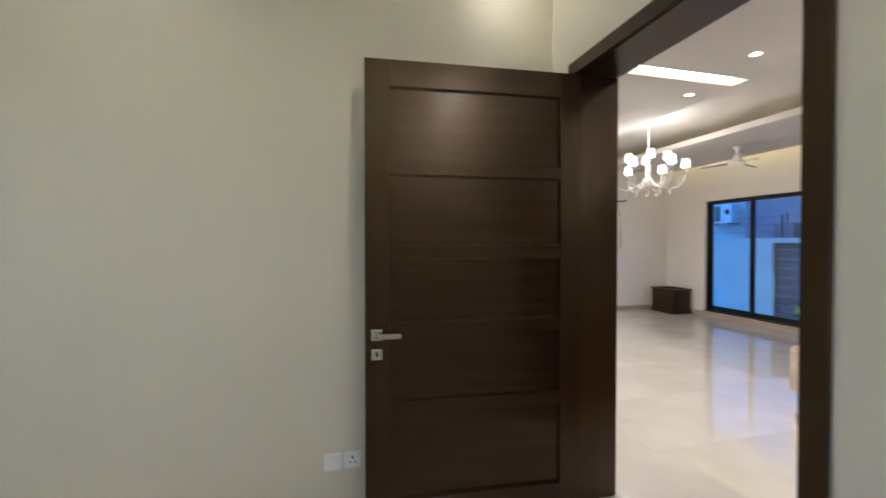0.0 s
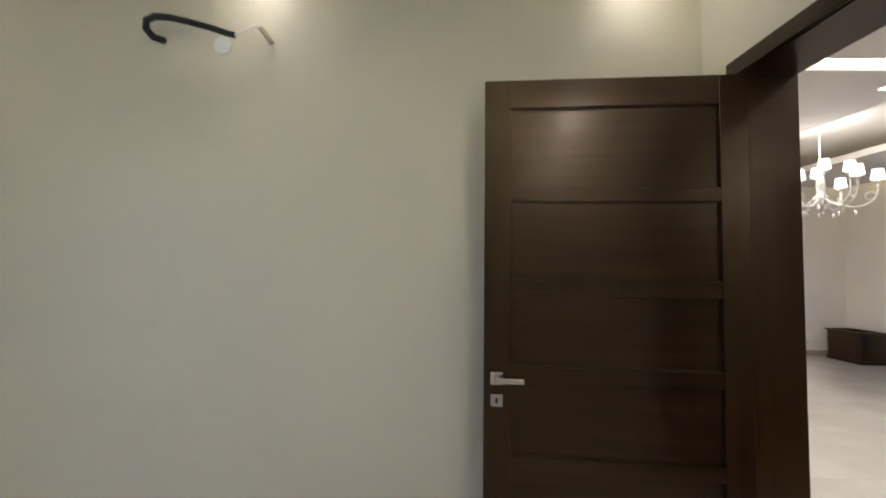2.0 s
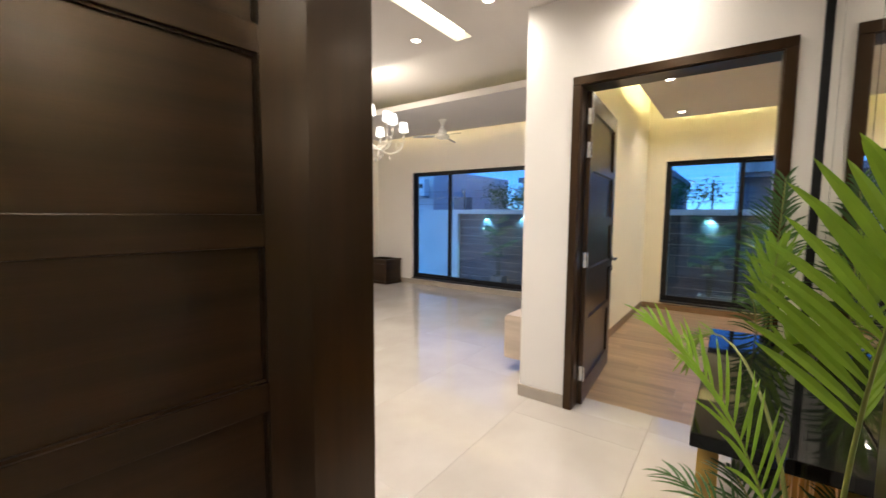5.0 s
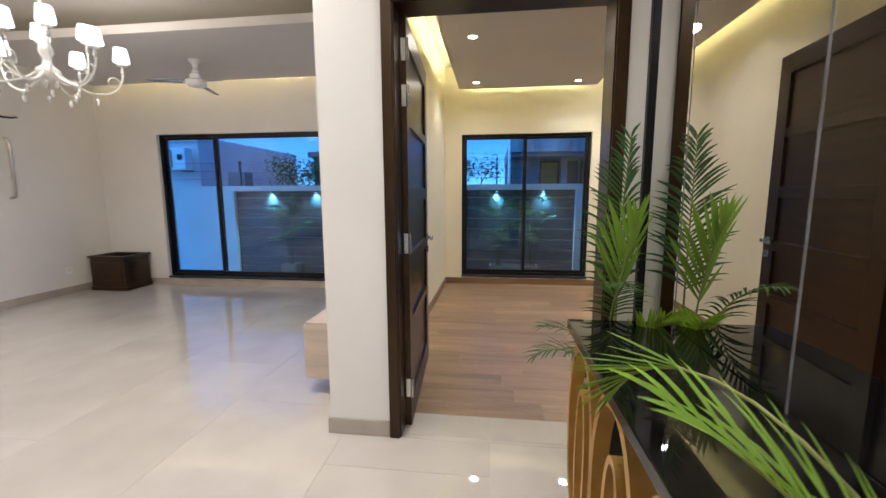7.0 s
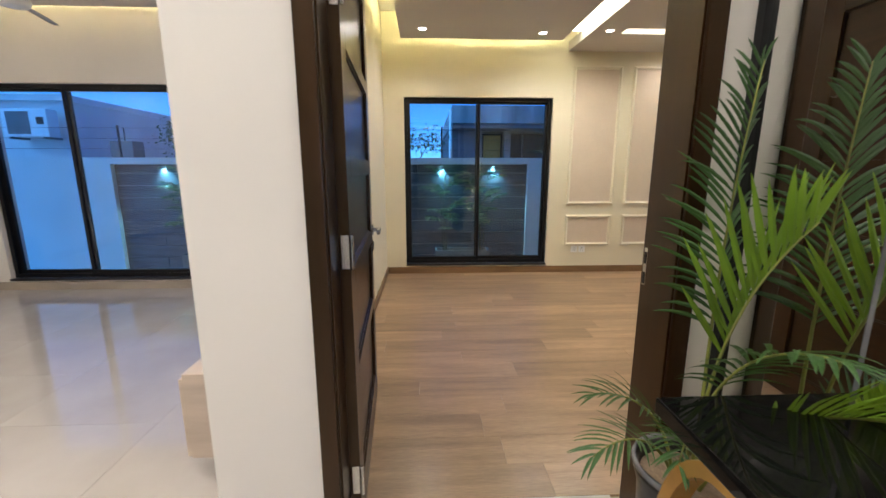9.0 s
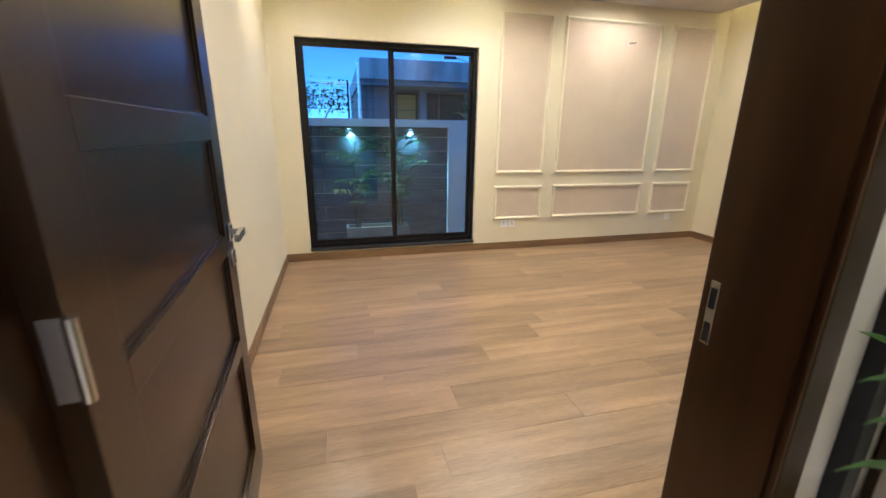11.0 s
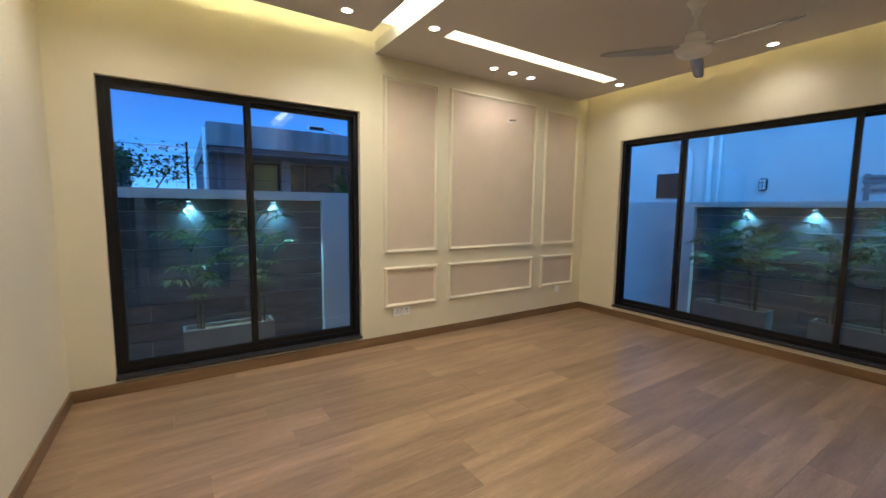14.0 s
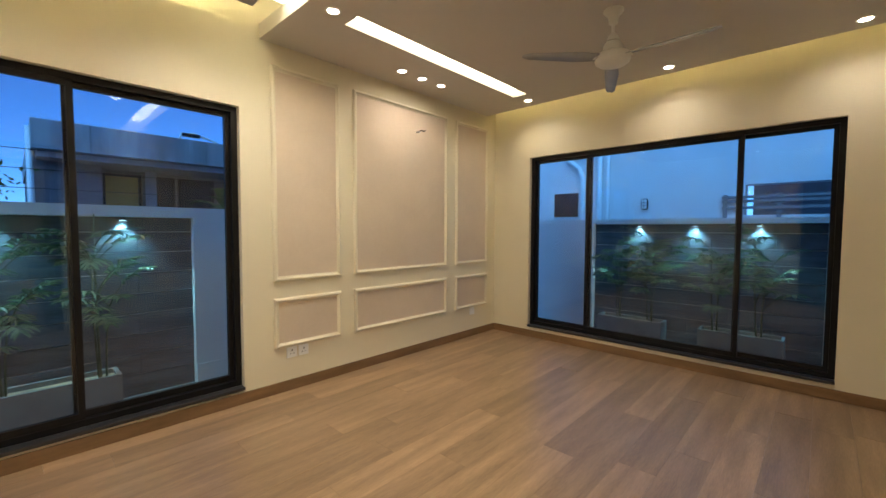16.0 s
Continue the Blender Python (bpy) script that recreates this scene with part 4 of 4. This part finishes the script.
part("wall", boxes((5.83, 16, -0.3, 0, 0, 4.4), (-4, 4.4, -0.3, 0, 0, 4.4), (4.4, 5.83, -0.3, 0, 0, 1.85), (4.4, 5.83, -0.3, 0, 2.36, 4.4)), RENDERWALL, n1)
part("recess", boxes((4.4, 5.83, -1.2, -1.1, 1.7, 2.5)), GREY_RENDER, n1)
w = part("window", boxes((8.76, 9.31, 0.0, 0.03, 1.88, 2.39)), BLACK_ALU, n1)
for k in range(2):
    part("pane", boxes((8.79 + k * 0.26, 9.02 + k * 0.26, 0.03, 0.034, 1.91, 2.36)), DARK_GLASS, w)
for x, r in ((8.27, 0.05), (8.10, 0.03)):
    part("drain_pipe", tube(bmesh.new(), [(x, 0.07, 0), (x, 0.07, 4.4)], r, 14), WHITE_PL, n1, smooth=True)
part("drain_pipe", tube(bmesh.new(), [(9.0, 0.0, 3.12), (8.97, 0.1, 3.1), (8.85, 0.1, 3.02), (8.7, 0.1, 2.9), (8.62, 0.1, 2.7), (8.62, 0.1, 0.2)], 0.05, 14), WHITE_PL, n1, smooth=True)
part("cross_pipe", tube(bmesh.new(), [(8.97, 0.1, 3.22), (8.27, 0.1, 3.22)], 0.045, 12), WHITE_PL, n1, smooth=True)
for z in (1.98, 2.09, 2.16):
    part("rail", boxes((4.3, 6.15, 0.02, 0.06, z - 0.03, z + 0.015)), GREY_RENDER, n1)
for x in (4.75, 5.38, 6.1):
    part("post", boxes((x - 0.03, x + 0.03, 0.0, 0.05, 1.8, 2.2)), GREY_RENDER, n1)
bl = thing("bulkhead_lamp", (7.40, -6.5, 1.795), "oval bulkhead wall lamp with a dark guard", "wall lamp")
part("ring", boxes((-0.06, 0.06, 0, 0.05, -0.11, 0.11), bevel=0.05), BLACK_ALU, bl)
part("glass", boxes((-0.045, 0.045, 0.05, 0.07, -0.09, 0.09), bevel=0.009), WHITE_PL, bl)
part("guard", boxes((-0.004, 0.004, 0.07, 0.078, -0.1, 0.1), (-0.05, 0.05, 0.07, 0.078, -0.035, -0.027), (-0.05, 0.05, 0.07, 0.078, 0.027, 0.035)), BLACK_ALU, bl)

n2 = thing("neighbour_house", (13, 0, -0.3), "grey rendered neighbouring house with a flat roof and dark windows", "house", kind="structure")
part("wall", boxes((0, 6, 0.98, 1.72, 0, 2.62), (0, 6, -7, 0.98, 0, 1.3), (0.55, 6, -7, 0.98, 1.3, 2.62)), GREY_RENDER, n2)
part("roof", boxes((-0.5, 6, -7, 1.75, 2.66, 3.05)), FASCIA, n2, "weathered concrete roof fascia")
part("soffit", boxes((-0.42, 0.54, -7, 1.70, 2.56, 2.655)), GREY_RENDER, n2)
for y in (1.15, 0.1, -1.0, -2.1):
    part("fascia_joint", boxes((-0.506, -0.5, y - 0.012, y + 0.012, 2.67, 3.04)), GREY_RENDER, n2)
# the first pane shows room light as ochre colour, without emission
for a, b, lamp_lit in ((0.40, 0.92, True), (-0.10, 0.22, False), (-0.75, -0.16, False), (-1.75, -0.95, False), (-2.9, -1.9, False)):
    w = part("window", boxes((0.50, 0.548, a, b, 2.46, 2.50), (0.50, 0.548, a, b, 1.3, 1.35), (0.50, 0.548, a, a + 0.04, 1.35, 2.46), (0.50, 0.548, b - 0.04, b, 1.35, 2.46)), BLACK_ALU, n2)
    part("pane", boxes((0.52, 0.53, a + 0.04, b - 0.04, 1.35, 2.46)), LAMPLIT_OCHRE if lamp_lit else DARK_GLASS, w)
part("column", boxes((0.3, 0.5, 0.22, 0.38, 1.3, 2.56)), FASCIA, n2)
part("drain_pipe", tube(bmesh.new(), [(-0.1, 1.76, 0), (-0.1, 1.76, 3.0)], 0.04, 10), WHITE_PL, n2, smooth=True)
sl = thing("roof_lamp", (12.8, -0.05, 2.75), "dark curved lamp arm above the roof edge", "lamp")
part("arm", tube(bmesh.new(), [(0, -0.7, 0), (0, -0.5, 0.08), (0, -0.2, 0.16), (0, 0.0, 0.14), (0, 0.03, 0.03)], 0.02, 8), WHITE_PL, sl, smooth=True)
part("head", boxes((-0.04, 0.04, -0.28, 0.0, 0.10, 0.16), bevel=0.02), BLACK_ALU, sl)

n3 = thing("neighbour_house", (13.3, 0, -0.3), "pale rendered neighbouring house carrying an air conditioner", "house", kind="structure")
part("wall", boxes((0, 6, 10.9, 18, 0, 3.2)), RENDERWALL, n3)
part("roof", boxes((-0.1, 6, 10.85, 18, 3.2, 3.35)), RENDERWALL, n3)
n4 = thing("neighbour_house", (17, 0, -0.3), "grey rendered house behind the trees", "house", kind="structure")
part("wall", boxes((0, 6, 3.6, 9.0, 0, 3.0)), GREY_RENDER, n4)
part("roof", boxes((-0.3, 6, 3.5, 9.1, 3.0, 3.2)), GREY_RENDER, n4)
ac = thing("air_conditioner", (13.0, 11.5, 2.05), "white outdoor air conditioner unit on a wall bracket", "air conditioner")
part("casing", boxes((-0.15, 0.15, -0.5, 0.5, 0, 0.62), bevel=0.02), WHITE_PL, ac)
part("fan_grille", boxes((-0.157, -0.15, -0.1, 0.4, 0.06, 0.56)), PLANTER_GREY, ac)
part("badge", boxes((-0.156, -0.15, -0.42, -0.26, 0.28, 0.44)), BLACK_ALU, ac)
part("bracket", boxes((-0.15, 0.3, -0.4, -0.36, -0.05, 0), (-0.15, 0.3, 0.36, 0.4, -0.05, 0)), GREY_RENDER, ac)
tk = thing("roof_tank", (13.2, 9.55, -0.3), "dark grey box-shaped masonry stack with a rod", "stack")
part("body", boxes((-0.2, 0.2, -0.26, 0.26, 0, 2.27)), GREY_RENDER, tk)
part("rod", boxes((-0.01, 0.01, 0.02, 0.04, 2.27, 2.6)), BLACK_ALU, tk)


def tree(at, height, spread, leaves, label):
    t = thing("tree", at, label, "tree", "garden trees")
    bm = bmesh.new()
    tube(bm, [(0, 0, 0), (0.05, 0.03, height * 0.35), (0.0, 0.08, height * 0.65)], 0.07, 8, 0.6)
    tips = []
    for k in range(9):
        a, q = k * 2.4, 0.4 + 0.5 * random.random()
        tip = Vector((math.cos(a) * spread * random.uniform(0.4, 0.9), math.sin(a) * spread * random.uniform(0.4, 0.9), height * (0.55 + 0.4 * random.random())))
        tube(bm, [(0.03, 0.04, height * q * 0.7), tuple(tip * 0.6 + Vector((0, 0, height * 0.18))), tuple(tip)], 0.025, 6, 0.3)
        tips.append(tip)
    part("trunk", bm, BARK, t)
    bm = bmesh.new()
    for k in range(leaves):
        c = random.choice(tips) + Vector((random.gauss(0, 0.22), random.gauss(0, 0.22), random.gauss(0, 0.16))) * spread
        d = Vector((random.gauss(0, 1), random.gauss(0, 1), random.gauss(-0.3, 0.7))).normalized()
        sd = d.cross(Vector((random.random(), random.random(), 1))).normalized()
        L = random.uniform(0.05, 0.10)
        v = [bm.verts.new(c + p) for p in (Vector(), d * L * 0.5 + sd * L * 0.25, d * L, d * L * 0.5 - sd * L * 0.25)]
        bm.faces.new(v)
    tagged(part("crown", bm, LEAF_DARK, t), kind="stuff")


random.seed(5)
tree((12.3, 2.95, -0.3), 2.45, 0.85, 2600, "small leafy tree behind the boundary wall")
tree((12.3, 6.9, -0.3), 2.6, 0.9, 3600, "small leafy tree behind the boundary wall")


def broadleaf(at, height, count, label):
    """A short stem with large paddle leaves that arch outwards."""
    t = thing("broadleaf_plant", at, label, "plant", "broad-leaved plants")
    part("stem", tube(bmesh.new(), [(0, 0, 0), (0.02, 0.02, height * 0.5), (0.0, 0.03, height * 0.8)], 0.05, 8, 0.6), STEM_DARK, t, smooth=True)
    for k in range(count):
        L, W, a0 = random.uniform(0.5, 0.75), random.uniform(0.07, 0.10), random.uniform(12, 40)
        bm, rows = bmesh.new(), []
        p = Vector((0, 0, 0))
        for i in range(9):
            q = i / 8
            a = radians(a0 + 105 * q ** 1.6)
            w = W * math.sin(math.pi * min(1, 0.06 + 0.94 * q)) + 0.008
            rows.append([bm.verts.new(p + Vector((0, sy * w, abs(sy) * w * 0.35))) for sy in (-1, 0, 1)])
            p = p + Vector((math.sin(a), 0, math.cos(a))) * L / 8
        for a, b in zip(rows, rows[1:]):
            for j in range(2):
                bm.faces.new((a[j], a[j + 1], b[j + 1], b[j]))
        part("leaf", bm, LEAF_DARK, t, "large arching paddle leaf", True).matrix_local = pose(0, 0, height * random.uniform(0.6, 0.8), 0, 0, 137.5 * k)


broadleaf((11.6, -0.35, -0.3), 2.2, 9, "broad-leaved plant behind the boundary wall")
broadleaf((11.6, -1.05, -0.3), 2.1, 8, "broad-leaved plant behind the boundary wall")
broadleaf((11.2, 0.35, -0.3), 2.0, 7, "broad-leaved plant behind the boundary wall")
fe = thing("wire_fence", (9.66, 0, 1.5), "thin security wires on posts along the wall top", "fence")
for y in (-3.0, -0.9, 2.1, 4.6, 7.2, 9.6):
    part("post", boxes((-0.012, 0.012, y - 0.012, y + 0.012, 0, 0.5)), BLACK_ALU, fe)
for z in (0.14, 0.3, 0.46):
    part("wire", tube(bmesh.new(), [(0, -4, z), (0, 2, z - 0.015), (0, 8, z), (0, 14, z)], 0.003, 5), BLACK_ALU, fe)

# ---- pieces: slate strips, floor boards, tiles ----
random.seed(3)


def slate_bay(name, axis, plane, a0, a1, z0, z1, label):
    bay = thing(name, (0, 0, 0), label, "cladding", kind="structure")
    h, z, row = 0.195, z0, 0
    cache = {}
    while z < z1 - 0.02:
        zt = min(z + h, z1)
        a = a0 - (0.45 if row % 2 else 0.0)
        while a < a1 - 0.01:
            b = min(a + 0.9, a1)
            s = max(a, a0)
            deep = random.choice((0.018, 0.022, 0.025))
            key = (round(b - s, 3), deep, round(zt - z, 3))
            if key not in cache:
                L, hz = b - s - 0.003, zt - z - 0.006
                cache[key] = mesh_of("slate", boxes((0, deep, 0, L, 0, hz)) if axis == "x" else boxes((0, L, 0, deep, 0, hz)), SLATE_CLAD)
                if axis == "x":
                    cache[key].transform(Matrix.Translation((-deep, 0, 0)))
            o = part("slate", cache[key], None, bay)
            o.location = (plane, s, z + 0.003) if axis == "x" else (s, plane, z + 0.003)
            a += 0.9
        z, row = z + h, row + 1
    return bay


slate_bay("cladding_south", "y", -4.30, 4.81, 7.44, -0.3, 1.38, "dark slate strip cladding in the boundary wall bay")
slate_bay("cladding_east", "x", 9.60, 0.70, 2.72, -0.3, 1.40, "dark slate strip cladding in the boundary wall bay")
slate_bay("cladding_living", "x", 9.60, 4.83, 7.28, -0.3, 1.40, "dark slate strip cladding in the boundary wall bay")

wood = thing("floor_bedroom", (0, 0, 0), "warm brown oak-look plank floor", "floor", kind="structure")
cache = {}
x, row = 4.275, 0
while x < EX - 0.01:
    xe = min(x + 0.196, EX)
    y = SY - random.uniform(0.05, 1.15)
    while y < NY:
        s, e = max(y, SY), min(y + 1.22, NY)
        if e - s > 0.02:
            key = (round(xe - x, 3), round(e - s, 2))
            if key not in cache:
                cache[key] = mesh_of("plank", boxes((0, xe - x - 0.0007, 0, e - s - 0.0008, -0.012, 0.0), bevel=0.0008), OAK)
            part("plank", cache[key], None, wood).location = (x, s, random.uniform(-0.0004, 0.0004))
        y += 1.22
    x, row = xe, row + 1

tiles = thing("floor_living", (0, 0, 0), "polished cream porcelain tile floor", "floor", kind="structure")


def tile_row(x0, x1, y0, y1, first):
    xs = [x0] + [first + 1.65 * k for k in range(-3, 8) if x0 + 0.03 < first + 1.65 * k < x1 - 0.03] + [x1]
    for a, b in zip(xs, xs[1:]):
        key = (round(b - a, 3), round(y1 - y0, 3))
        if key not in cache:
            cache[key] = mesh_of("tile", boxes((0, b - a - 0.0016, 0, y1 - y0 - 0.0016, -0.012, 0.0)), TILE)
        part("tile", cache[key], None, tiles).location = (a, y0, 0)


ys = [1.38, 2.15, 2.975] + [2.975 + 0.825 * k for k in range(1, 6)] + [LNY]
for k, (a, b) in enumerate(zip(ys, ys[1:])):
    off = 0.55 * (k % 3)
    if b <= 2.98:
        tile_row(AX, 4.275 if a >= 1.61 and b <= 2.64 else FX, a, b, 3.2 + off)
    else:
        tile_row(0.0, LX, a, b, 3.2 + off)
tile_row(FX, 4.275, 1.61, 2.15, 9)
tile_row(FX, 4.275, 2.15, 2.64, 9)
